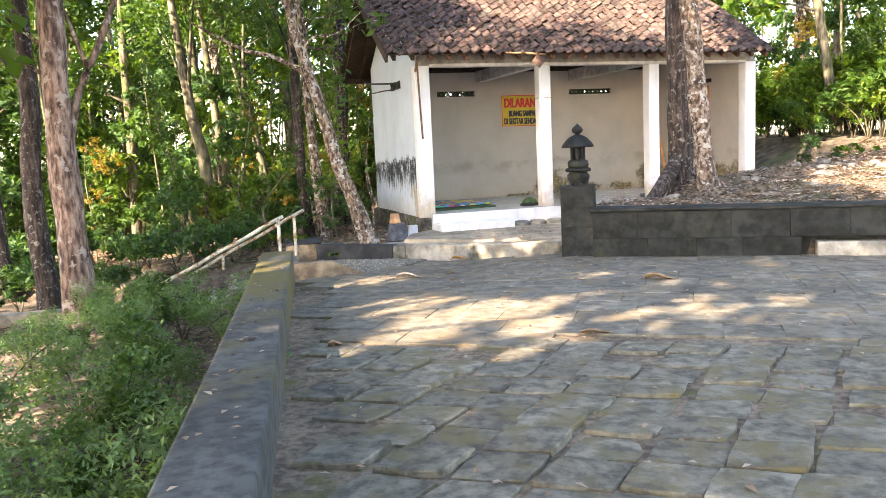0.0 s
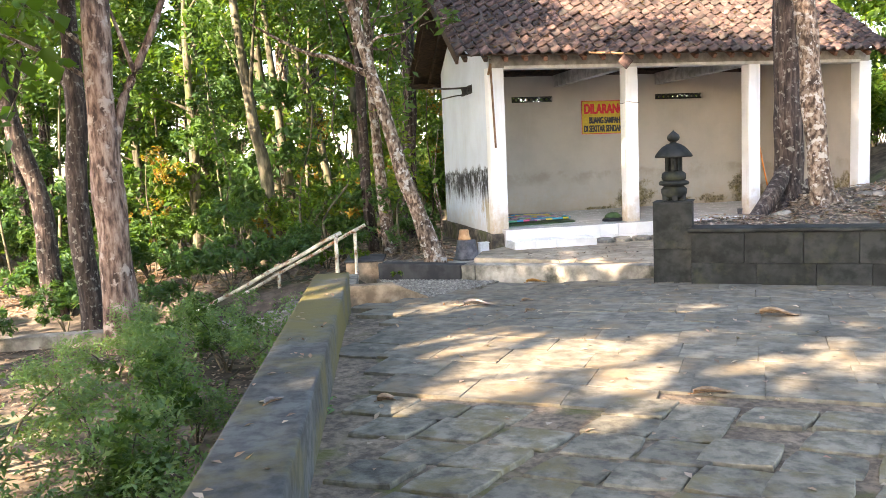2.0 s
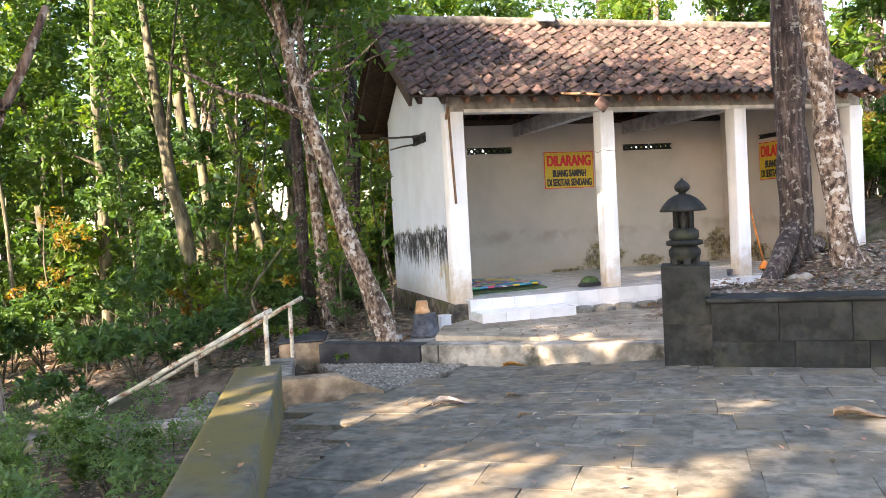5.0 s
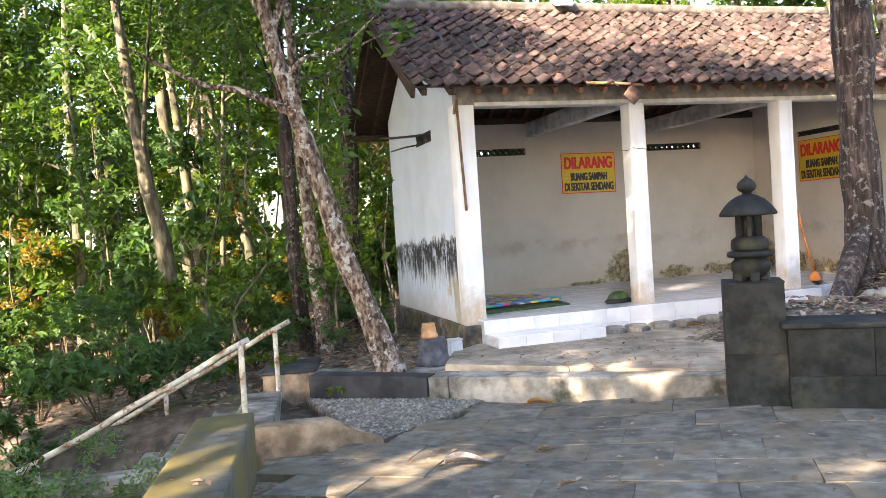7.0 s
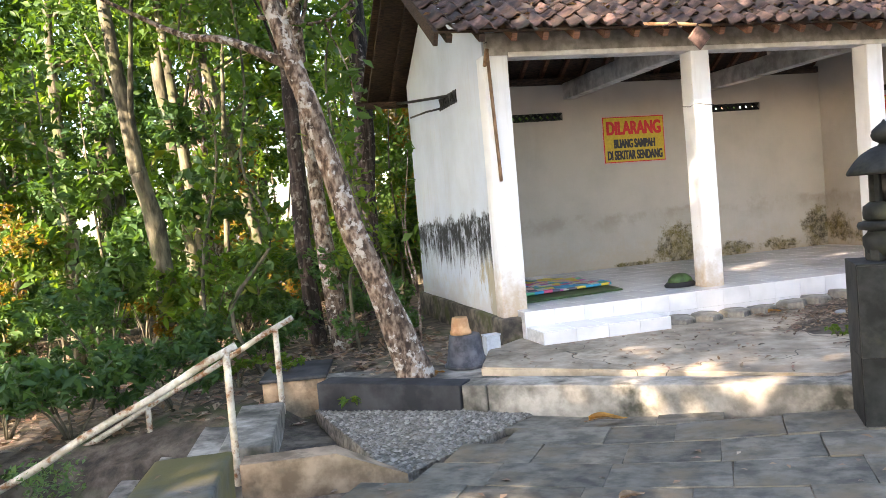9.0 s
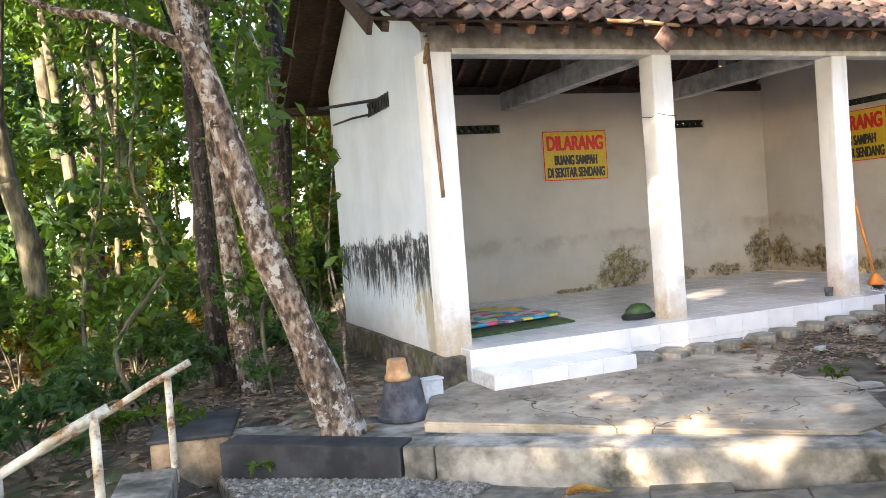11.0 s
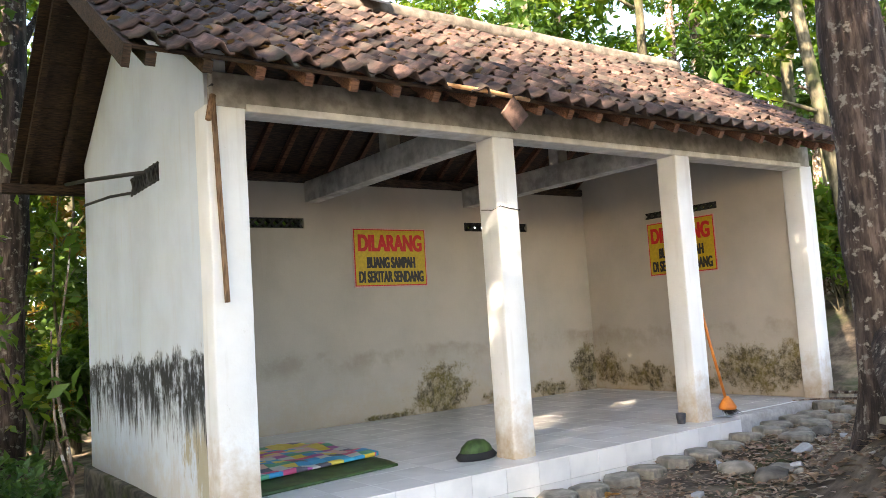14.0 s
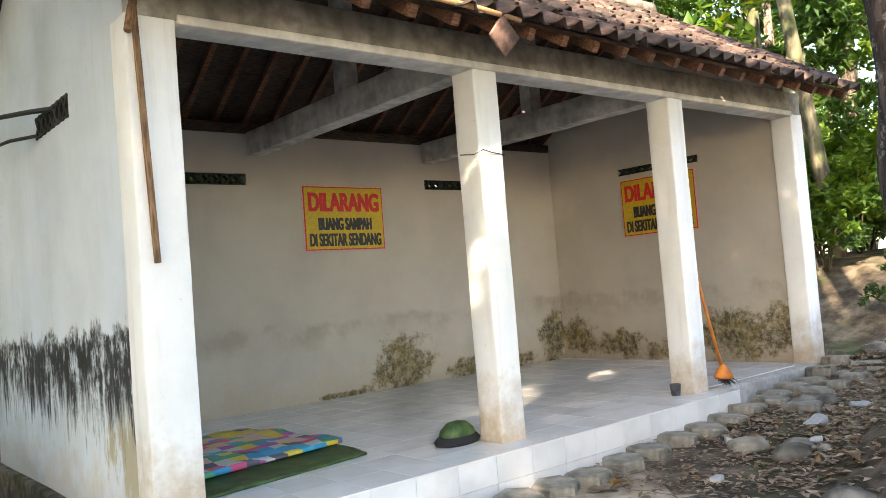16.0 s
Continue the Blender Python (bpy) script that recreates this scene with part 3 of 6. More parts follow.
# ---------- walkway between terrace and pavilion ----------
walk_pts = [(1.55, 11.09), (2.0, 11.3), (2.6, 13.0), (6.0, 15.6), (6.0, 16.2), (-0.4, 13.9), (-0.62, 13.2), (-1.15, 12.9), (-2.05, 13.0), (-2.0, 12.50), (-0.79, 12.07)]
apron_pts = [(1.68, 11.43), (2.0, 11.6), (2.4, 12.9), (3.2, 14.75), (-0.3, 13.75), (-0.62, 13.2), (-0.66, 12.42)]
walkway = tagged(thing("walkway"), "raised concrete walkway with a cracked stained front edge", "walkway", kind="structure")
bm = prism(walk_pts, -0.45, 0.0)
for v in bm.verts:
    if v.co.z > -0.1:
        v.co.z = 0.040 + 0.025 * max(-1.0, min(v.co.x, 1.6))
part("riser", bm, M_RISER, walkway)
part("front_edge", rough_box(0.0, -0.02, -0.40, 0.20, 0.22, 0.046, 4, 0.006, 0.012, pose(-0.79, 12.05, 0, 0, -1.4, -22.3)), M_RISER, walkway)
part("front_edge", rough_box(0.212, -0.02, -0.40, 2.62, 0.22, 0.046, 10, 0.006, 0.012, pose(-0.79, 12.05, 0, 0, -1.4, -22.3)), M_RISER, walkway)
part("dark_edge", rough_box(0, -0.02, -0.45, 1.27, 0.20, 0.046, 6, 0.006, 0.010, pose(-2.0, 12.48, 0, 0, 0, -19.6)), M_RISER_DARK, walkway, "blackish concrete edge")
bm = prism(apron_pts, 0.0, 0.088)
bmesh.ops.bevel(bm, geom=bm.edges[:], offset=0.012, segments=2, affect="EDGES")
part("apron", bm, M_CONCRETE, walkway, "sandy worn concrete apron")
part("end_block", rough_box(0.0, 0.0, -0.7, 0.52, 0.72, 0.045, 4, 0.006, 0.012, pose(-2.50, 12.58, 0, 0, 0, 8)), M_TAN, walkway, "square concrete end block")
part("end_cap", rough_box(-0.02, -0.02, 0.045, 0.54, 0.74, 0.075, 4, 0.005, 0.01, pose(-2.50, 12.58, 0, 0, 0, 8)), M_RISER_DARK, walkway)
bm = prism([(-1.92, 10.33), (-1.40, 10.44), (-1.02, 10.50), (-1.14, 10.66), (-1.45, 10.62), (-1.95, 10.50)], -0.5, 0.04)
for v in bm.verts:
    if v.co.z > 0:
        v.co.z = 0.055 if v.co.x < -1.3 else -0.10
bmesh.ops.triangulate(bm, faces=bm.faces[:])
part("gutter_kerb", bm, M_TAN, walkway, "short sloping concrete kerb beside the gutter")
# pebble gutter
def gutter(s, t):
    """A point of the gutter's bed: s down along it, t across it."""
    a = Vector((-0.30, 11.78)).lerp(Vector((-1.08, 10.52)), s)
    b = Vector((-0.70, 12.06)).lerp(Vector((-2.05, 12.52)), s)
    p = a.lerp(b, t)
    return p.x, p.y, -0.150 + 0.02 * s - 0.06 * s * t + 0.012 * noise.noise(Vector((p.x * 4, p.y * 4, 2)))


rngn = np.random.default_rng(3)
pv, pf = [], []
for i in range(2400):
    x, y, z = gutter(rngn.uniform(0, 1), rngn.uniform(0, 1))
    r = rngn.uniform(0.010, 0.028)
    k = len(pv)
    for q in ((1, 0, 0), (0, 1, 0), (-1, 0, 0), (0, -1, 0), (0, 0, 0.6), (0, 0, -0.6)):
        pv.append((x + q[0] * r * rngn.uniform(0.7, 1.3), y + q[1] * r * rngn.uniform(0.7, 1.3), z + q[2] * r))
    for f in ((0, 1, 4), (1, 2, 4), (2, 3, 4), (3, 0, 4), (1, 0, 5), (2, 1, 5), (3, 2, 5), (0, 3, 5)):
        pf.append(tuple(k + i2 for i2 in f))
tagged(data_obj("gutter_pebbles", pv, pf, M_GRAVEL, smooth=True), "grey pebbles in the gutter beside the walkway", "gravel", kind="stuff")
gv = [gutter(i / 12, j / 12) for i in range(13) for j in range(13)]
gv += [(x, y, -0.6) for x, y, z in gv]
gf = [(i * 13 + j, i * 13 + j + 1, (i + 1) * 13 + j + 1, (i + 1) * 13 + j) for i in range(12) for j in range(12)]
rim = [j for j in range(13)] + [13 * i + 12 for i in range(1, 13)] + [156 + j for j in range(11, -1, -1)] + [13 * i for i in range(11, 0, -1)]
gf += [(a, b, b + 169, a + 169) for a, b in zip(rim, rim[1:] + rim[:1])]
tagged(data_obj("gutter_bed", gv, gf, M_GRAVEL_BED), "earthy bed of the sloping gutter", "gutter", kind="structure")

# ---------- stairs with rails, going down beside the terrace ----------
DIRX, DIRY = -0.978, -0.207
stairs = tagged(thing("stairs"), "worn concrete steps going down between painted handrails", "stairs", kind="structure")
for k in range(4):
    z1 = -0.10 - 0.13 * k
    m = pose(-2.05 + DIRX * 0.30 * k, 11.30 + DIRY * 0.30 * k, 0, 0, 0, 12)
    part("step", rough_box(-0.34, -0.05, z1 - 0.5, 0.0, 1.25, z1, 4, 0.006, 0.012, m), M_RISER, stairs)
part("side_wall", rough_box(-4.2, -0.14, -1.0, 0.0, 0.10, -0.47, 10, 0.015, 0.02, pose(-2.5, 11.45, 0, 0, 0, 16)), M_RISER, stairs, "stained concrete side wall")
part("lower_ledge", rough_box(-4.4, -0.50, -1.2, 0.0, -0.14, -0.66, 10, 0.015, 0.02, pose(-2.5, 11.45, 0, 0, 0, 16)), M_RISER, stairs, "lower concrete ledge")


def handrail(end, low, posts):
    h = thing("handrail", None, "peeling cream-painted pipe handrail with rust", "handrail", "stair handrails")
    h.location = (end[0], end[1], 0)
    e, lo = Vector(end) - h.location, Vector(low) - h.location
    part("rail", tube([e.lerp(lo, i / 12) + Vector((0, 0, 0.008 * math.sin(i * 1.7))) for i in range(13)], [0.024] * 13, 10), M_RAIL, h)
    for s, foot in posts:
        p = e.lerp(lo, s)
        part("post", tube([(p.x, p.y, foot + (p.z - foot) * i / 4) for i in range(5)], [0.024] * 5, 10), M_RAIL, h)
    return h


handrail((-2.149, 11.096, 0.605), (-4.25, 10.17, -0.475), [(0.03, -0.3), (0.70, -1.1)])
handrail((-2.185, 12.57, 0.580), (-5.2, 12.35, -0.965), [(0.05, -0.42), (0.42, -0.9)])

# ---------- pavilion ----------
pav = tagged(thing("pavilion", PAV), "open whitewashed rest pavilion with a clay tile roof", "pavilion")


def roof_z(v):
    """Underside line of the roof above the line v."""
    return EAVE_Z + (v - EAVE_V) * (RIDGE_Z - EAVE_Z) / (RIDGE_V - EAVE_V) if v < RIDGE_V else RIDGE_Z - (v - RIDGE_V) * (RIDGE_Z - EAVE_Z) / (RIDGE_V - EAVE_V)


def wall_mesh(along, a0, a1, b0, b1, z0, top, holes):
    """A wall from a0 to a1 along 'u' or 'v', b0 to b1 thick, up to top(s), with openings (s0, s1, z0, z1)."""
    bm = bmesh.new()
    cuts = sorted({a0, a1, *(h[0] for h in holes), *(h[1] for h in holes), *([RIDGE_V] if along == "v" and a0 < RIDGE_V < a1 else [])})
    for s0, s1 in zip(cuts, cuts[1:]):
        spans, z = [], z0
        for h in sorted(holes, key=lambda q: q[2]):
            if h[0] <= s0 and s1 <= h[1]:
                spans.append((z, z, h[2], h[2]))
                z = h[3]
        spans.append((z, z, top(s0), top(s1)))
        for lo0, lo1, hi0, hi1 in spans:
            q = [(s0, b0, lo0), (s1, b0, lo1), (s1, b1, lo1), (s0, b1, lo0), (s0, b0, hi0), (s1, b0, hi1), (s1, b1, hi1), (s0, b1, hi0)]
            v = [bm.verts.new(p if along == "u" else (p[1], p[0], p[2])) for p in q]
            for f in ((0, 1, 2, 3), (4, 5, 6, 7), (0, 1, 5, 4), (1, 2, 6, 5), (2, 3, 7, 6), (3, 0, 4, 7)):
                bm.faces.new([v[i] for i in f])
    bmesh.ops.remove_doubles(bm, verts=bm.verts[:], dist=1e-4)
    bmesh.ops.recalc_face_normals(bm, faces=bm.faces[:])
    return bm


VENTS_BACK = [(1.33, 2.15, 2.46, 2.57), (4.30, 5.32, 2.45, 2.56)]
VENT_RIGHT = (1.07, 2.14, 2.48, 2.56)
VENT_LEFT = (1.02, 1.72, 2.49, 2.62)
in_top = lambda v: roof_z(v) - 0.06
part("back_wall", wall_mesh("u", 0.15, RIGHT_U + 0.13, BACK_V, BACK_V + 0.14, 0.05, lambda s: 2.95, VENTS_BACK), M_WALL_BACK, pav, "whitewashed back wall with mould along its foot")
part("left_wall", wall_mesh("v", 0.06, BACK_V + 0.14, 0.0, 0.14, 0.28, in_top, [VENT_LEFT]), M_WALL_OUT, pav, "white gable wall tinted skylight blue, with a band of black mould streaks")
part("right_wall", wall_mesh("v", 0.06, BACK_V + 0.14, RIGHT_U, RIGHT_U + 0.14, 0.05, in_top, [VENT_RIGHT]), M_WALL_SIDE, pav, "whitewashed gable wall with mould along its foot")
part("plinth", rough_box(-0.06, -0.10, -0.55, 0.30, BACK_V + 0.2, 0.285, 8, 0.012, 0.02), M_PLINTH, pav, "grimy dark concrete plinth")


def lattice(parent, along, s0, s1, z0, z1, b):
    """A row of diamond openings cast in a vent."""
    bm = bmesh.new()
    n = max(2, round((s1 - s0) / 0.105))
    w = (s1 - s0) / n
    for i in range(n):
        c, zc = s0 + (i + 0.5) * w, (z0 + z1) / 2
        for sx in (-1, 1):
            for sz in (-1, 1):
                a = math.degrees(math.atan2(z1 - z0, w)) * sx * sz
                m = (pose(c + sx * w * 0.25, b, zc - sz * (z1 - z0) * 0.25, 0, a, 0) if along == "u" else pose(b, c + sx * w * 0.25, zc - sz * (z1 - z0) * 0.25, -a, 0, 0))
                ln = math.hypot(w, z1 - z0) / 2
                if along == "u":
                    add_box(bm, -ln / 2, -0.03, -0.011, ln / 2, 0.03, 0.011, m)
                else:
                    add_box(bm, -0.03, -ln / 2, -0.011, 0.03, ln / 2, 0.011, m)
    for zz in (z0 + 0.006, z1 - 0.006):
        if along == "u":
            add_box(bm, s0, b - 0.03, zz - 0.006, s1, b + 0.03, zz + 0.006)
        else:
            add_box(bm, b - 0.03, s0, zz - 0.006, b + 0.03, s1, zz + 0.006)
    return part("vent_lattice", bm, M_STONE, parent, "dark pierced vent blocks")


for h in VENTS_BACK:
    lattice(pav, "u", *h, BACK_V + 0.05)
lattice(pav, "v", *VENT_RIGHT, RIGHT_U + 0.05)
lattice(pav, "v", *VENT_LEFT, 0.02).data.materials[0] = M_RISER_DARK
for u0, w in ((-0.016, 0.246), (2.178, 0.207), (4.300, 0.207), (6.34, 0.22)):
    part("column", rough_box(u0, -0.005, 0.30 if u0 > 0 else 0.0, u0 + w, 0.205, COL_TOP + 0.01, 8, 0.005, 0.012), M_COLUMN, pav, "square whitewashed column with a stained foot")
part("front_beam", rough_box(0.02, -0.012, COL_TOP, 6.52, 0.21, 2.975, 14, 0.005, 0.01), M_BEAM, pav, "grey concrete front beam")
part("beam_soffit", rough_box(0.235, -0.020, COL_TOP - 0.018, 6.34, 0.19, COL_TOP + 0.030, 14, 0.003, 0.006), M_BEAM_WHITE, pav, "white lower edge of the beam")
for u0 in (2.18, 4.30):
    part("tie_beam", rough_box(u0, 0.2, COL_TOP - 0.02, u0 + 0.16, BACK_V + 0.02, 2.965, 8, 0.004, 0.008), M_TIE, pav)
    part("king_post", box(u0 + 0.01, 1.50, 2.96, u0 + 0.15, 1.64, RIDGE_Z - 0.1, 0.006), M_TIE, pav)
part("wall_plate", rough_box(0.14, BACK_V - 0.02, 2.955, RIGHT_U, BACK_V + 0.10, 3.05, 8, 0.004), M_TIMBER_DARK, pav)

# floor slab with tiles
part("floor_slab", box(0.125, -0.185, 0.0, 4.645, BACK_V, FLOOR - 0.008, 0.004), M_GROUT, pav)
part("floor_slab", rough_box(4.645, -0.03, 0.0, 6.50, BACK_V, FLOOR - 0.008, 6, 0.004, 0.02), M_GROUT, pav)
step = part("step_core", box(0.135, -0.60, 0.0, 1.40, -0.19, 0.195, 0.004), M_GROUT, pav)

# ---------- roof ----------
SL = math.atan2(RIDGE_Z - EAVE_Z, RIDGE_V - EAVE_V)
SLOPE_LEN = math.hypot(RIDGE_Z - EAVE_Z, RIDGE_V - EAVE_V)
R0, R1 = -0.60, 6.52
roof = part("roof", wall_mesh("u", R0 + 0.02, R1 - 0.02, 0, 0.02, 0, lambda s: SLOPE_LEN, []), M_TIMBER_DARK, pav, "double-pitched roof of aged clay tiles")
roof.matrix_local = Matrix.Translation((0, 2 * RIDGE_V - EAVE_V, EAVE_Z)) @ pose(0, 0, 0, 90 - math.degrees(SL), 0, 0)
FRONT = Matrix.Translation((0, EAVE_V, EAVE_Z)) @ pose(0, 0, 0, math.degrees(SL), 0, 0)     # x along the eave, y up the slope
BACKS = Matrix.Translation((0, 2 * RIDGE_V - EAVE_V, EAVE_Z)) @ pose(0, 0, 0, -math.degrees(SL), 0, 0) @ Matrix.Diagonal((1, -1, 1, 1))
# rafters of the gable overhang get the shade-dark colour, inner ones the reddish
for k in range(24):
    u0 = R0 + 0.10 + k * (R1 - R0 - 0.25) / 23
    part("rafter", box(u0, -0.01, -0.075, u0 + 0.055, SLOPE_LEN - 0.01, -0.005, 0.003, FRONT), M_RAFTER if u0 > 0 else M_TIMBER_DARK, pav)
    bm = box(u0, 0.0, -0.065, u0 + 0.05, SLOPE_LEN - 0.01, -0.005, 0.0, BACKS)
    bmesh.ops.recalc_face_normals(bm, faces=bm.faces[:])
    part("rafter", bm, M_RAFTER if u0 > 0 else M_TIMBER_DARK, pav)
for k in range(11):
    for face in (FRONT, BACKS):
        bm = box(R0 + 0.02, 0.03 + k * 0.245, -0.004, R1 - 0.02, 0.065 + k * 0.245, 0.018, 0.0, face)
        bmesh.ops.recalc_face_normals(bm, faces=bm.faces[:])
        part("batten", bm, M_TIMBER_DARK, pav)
part("verge_board", box(R0 - 0.02, -0.04, -0.09, R0 + 0.02, SLOPE_LEN, 0.035, 0.004, FRONT), M_TIMBER_DARK, pav, "weathered verge board in a shade-dark colour")
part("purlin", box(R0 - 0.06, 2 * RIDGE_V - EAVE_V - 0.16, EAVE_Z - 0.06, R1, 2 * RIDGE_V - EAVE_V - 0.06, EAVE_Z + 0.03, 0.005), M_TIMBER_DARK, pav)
part("ridge_cap", rough_box(R0, RIDGE_V - 0.12, RIDGE_Z + 0.01, R1, RIDGE_V + 0.12, RIDGE_Z + 0.15, 16, 0.018, 0.05), M_RIDGE, pav, "mortared ridge cap")

# ---------- signs ----------
def lettering(text, height, width, material, parent, x, y, bold=0.012, strike=0.004):
    c = bpy.data.curves.new("words", "FONT")
    c.body, c.align_x, c.align_y, c.size, c.extrude, c.offset = text, "CENTER", "CENTER", 1.0, 0.002, bold
    tmp = new("words", c)
    me = bpy.data.meshes.new_from_object(tmp.evaluated_get(bpy.context.evaluated_depsgraph_get()))
    bpy.data.objects.remove(tmp)
    bpy.data.curves.remove(c)
    me.name = "lettering"
    co = np.array([v.co for v in me.vertices])
    lo, hi = co.min(0), co.max(0)
    for v in me.vertices:
        v.co.x = (v.co.x - (lo[0] + hi[0]) / 2) / (hi[0] - lo[0]) * (width - 2 * strike) + x
        v.co.y = (v.co.y - (lo[1] + hi[1]) / 2) / (hi[1] - lo[1]) * height + y
        v.co.z = v.co.z * 0.4 + 0.0135
    vs, fs = [], []
    for k in (-1, 0, 1):
        base = len(vs)
        vs += [(v.co.x + k * strike, v.co.y, v.co.z + 0.0003 * k) for v in me.vertices]
        fs += [tuple(base + i for i in p.vertices) for p in me.polygons]
    me.clear_geometry()
    me.from_pydata(vs, [], fs)
    me.materials.clear()
    me.materials.append(material)
    ob = new("lettering", me)
    ob.parent = parent
    return tagged(ob, f"painted words {text}")


M_BANNER_EDGE = plain("sign_pale_edge", (0.62, 0.42, 0.40), 0.6)


def sign(m, w, h):
    s = tagged(thing("sign", m), "yellow warning sign with a red border and bold lettering", "sign", "warning signs")
    part("backing", box(-w / 2, -h / 2, 0.0, w / 2, h / 2, 0.004, 0.001), M_BANNER_EDGE, s)
    part("border", box(-w / 2 + 0.014, -h / 2 + 0.014, 0.004, w / 2 - 0.014, h / 2 - 0.014, 0.007), M_RED, s)
    part("panel", box(-w / 2 + 0.026, -h / 2 + 0.026, 0.006, w / 2 - 0.026, h / 2 - 0.026, 0.0105), M_YELLOW, s)
    lettering("DILARANG", h * 0.29, w * 0.87, M_RED, s, 0, h * 0.245, 0.030, 0.006)
    lettering("BUANG SAMPAH", h * 0.19, w * 0.66, M_INK, s, 0, -h * 0.085, 0.026, 0.006)
    lettering("DI SEKITAR SENDANG", h * 0.195, w * 0.88, M_INK, s, 0, -h * 0.325, 0.024, 0.0045)
    return s


sign(PAV @ pose(3.21, BACK_V - 0.012, 2.135, 90, 0.4, 0), 0.98, 0.67)
sign(PAV @ pose(RIGHT_U - 0.012, 1.61, 2.09, 90, 0, -90), 1.0, 0.67)

# ---------- trees ----------
def limb(parent, name, ctrl, material, n=14, sides=9, wob=0.18, seed=0.0, label=""):
    p = curve_points(ctrl, n)
    return part(name, tube(p[:, :3], p[:, 3], sides, wob, seed), material, parent, label)


def crown_points(rng, blobs, n):
    """Leaf centres gathered in small twigs inside uneven clumps (x, y, z, radius)."""
    out = []
    w = np.array([b[3] ** 2 for b in blobs])
    for (bx, by, bz, br), share in zip(blobs, w / w.sum()):
        twigs = max(3, int(n * share / 14))
        d = rng.normal(size=(twigs, 3))
        d /= np.linalg.norm(d, axis=1)[:, None]
        c = d * (br * rng.uniform(0.25, 1.0, twigs) ** 0.6)[:, None] * [1, 1, 0.75] + [bx, by, bz]
        out.append((c[:, None, :] + rng.normal(size=(twigs, 14, 3)) * br * 0.13).reshape(-1, 3))
    return np.concatenate(out)


def forest_tree(height, radius, bark, leaf, seed, leaves, low=0.35, spread=1.6, lean=0.06, size=0.16, branches=8):
    rng = np.random.default_rng(seed)
    t = thing("tree", None, "slender forest tree with grey-green bark and a leafy crown", "tree", "forest trees")
    lx, ly = rng.normal(size=2) * lean * height
    ctrl = [(0, 0, -0.3, radius * 1.5), (0, 0, 0.15, radius * 1.15), (lx * 0.3, ly * 0.3, height * 0.35, radius * 0.9), (lx * 0.6 + 0.1, ly * 0.6, height * 0.65, radius * 0.65), (lx, ly, height, radius * 0.2)]
    limb(t, "trunk", ctrl, bark, 16, 9, 0.2, seed)
    blobs = []
    for k in range(branches):
        f = low + (1 - low) * (k + 0.5) / branches
        a = rng.uniform(0, 2 * math.pi)
        r = spread * (1.15 - 0.55 * f) * rng.uniform(0.6, 1.1)
        b = np.array([lx * f, ly * f, height * f])
        e = b + [math.cos(a) * r, math.sin(a) * r, rng.uniform(0.1, 0.6)]
        limb(t, "limb", [(*b, radius * 0.35), (*((b + e) / 2 + [0, 0, 0.1]), radius * 0.22), (*e, radius * 0.08)], bark, 6, 6, 0.1, seed + k)
        blobs.append((*e, spread * rng.uniform(0.35, 0.6)))
    me = leaf_mesh("crown", crown_points(rng, blobs, leaves), size, leaf, rng, 0.15, 0.45, 0.2)
    c = new("crown", me)
    c.parent = t
    return t


def plant(t, spots, rng):
    """Copies of a tree or bush at (x, y, scale)."""
    for i, (x, y, s) in enumerate(spots):
        m = pose(x, y, ground_z(max(-14, min(14, x)), max(-4, min(30, y))) - 0.03, 0, 0, rng.uniform(0, 360))
        if i == 0:
            t.scale = (s,) * 3
            t.matrix_world = m @ Matrix.Diagonal((s, s, s, 1))
        else:
            c = copy_thing(t, m)
            c.scale = (s,) * 3


rng = random.Random(11)
kinds = [forest_tree(9.0, 0.13, M_BARK_GREY, M_LEAF, 1, 2900, 0.30, 1.5, size=0.21), forest_tree(11.0, 0.16, M_BARK_DARK, M_LEAF, 2, 3200, 0.34, 1.9, size=0.22),
         forest_tree(8.0, 0.09, M_BARK_GREY, M_LEAF_LIGHT, 3, 2600, 0.25, 1.3, size=0.20), forest_tree(12.0, 0.14, M_BARK_PALE, M_LEAF_LIGHT, 4, 3000, 0.38, 1.9, size=0.22)]
spots = [[], [], [], []]
def free(x, y, gap):
    pu = (x + 0.455) * 0.9426 + (y - 13.74) * 0.3338
    pv = -(x + 0.455) * 0.3338 + (y - 13.74) * 0.9426
    if -1.6 < pu < 8.2 and -4 < pv < 5.2:
        return False
    if x > curb_x(y) - 1.2 and y < 12.5:
        return False
    return all((x - a) ** 2 + (y - b) ** 2 > gap ** 2 for s in spots for a, b, _ in s)
for i in range(900):
    x, y = rng.uniform(-26, 22), rng.uniform(11, 40)
    if x < -1 and y < 18.5 + (-x - 1) * -0.15:
        continue
    if y > 30 and rng.random() < 0.55:
        continue
    if x > 5 and rng.random() < 0.45:
        continue
    if not free(x, y, 1.9 if y < 24 else 2.5):
        continue
    spots[rng.choice((0, 0, 1, 2, 2, 3))].append((x, y, rng.uniform(0.75, 1.2)))
for t, s in zip(kinds, spots):
    plant(t, s, rng)


# young trees filling the space below the crowns
young = [forest_tree(5.2, 0.035, M_BARK_GREY, M_LEAF, 5, 1900, 0.06, 1.05, 0.05, 0.17, 6), forest_tree(4.4, 0.03, M_BARK_GREY, M_LEAF_LIGHT, 6, 1800, 0.05, 1.0, 0.05, 0.17, 6),
         forest_tree(3.6, 0.025, M_BARK_GREY, M_LEAF_AUTUMN, 7, 900, 0.1, 0.8, 0.05, 0.12, 6), forest_tree(6.0, 0.04, M_BARK_GREY, M_LEAF_DARK, 8, 2000, 0.08, 1.1, 0.05, 0.18, 6)]
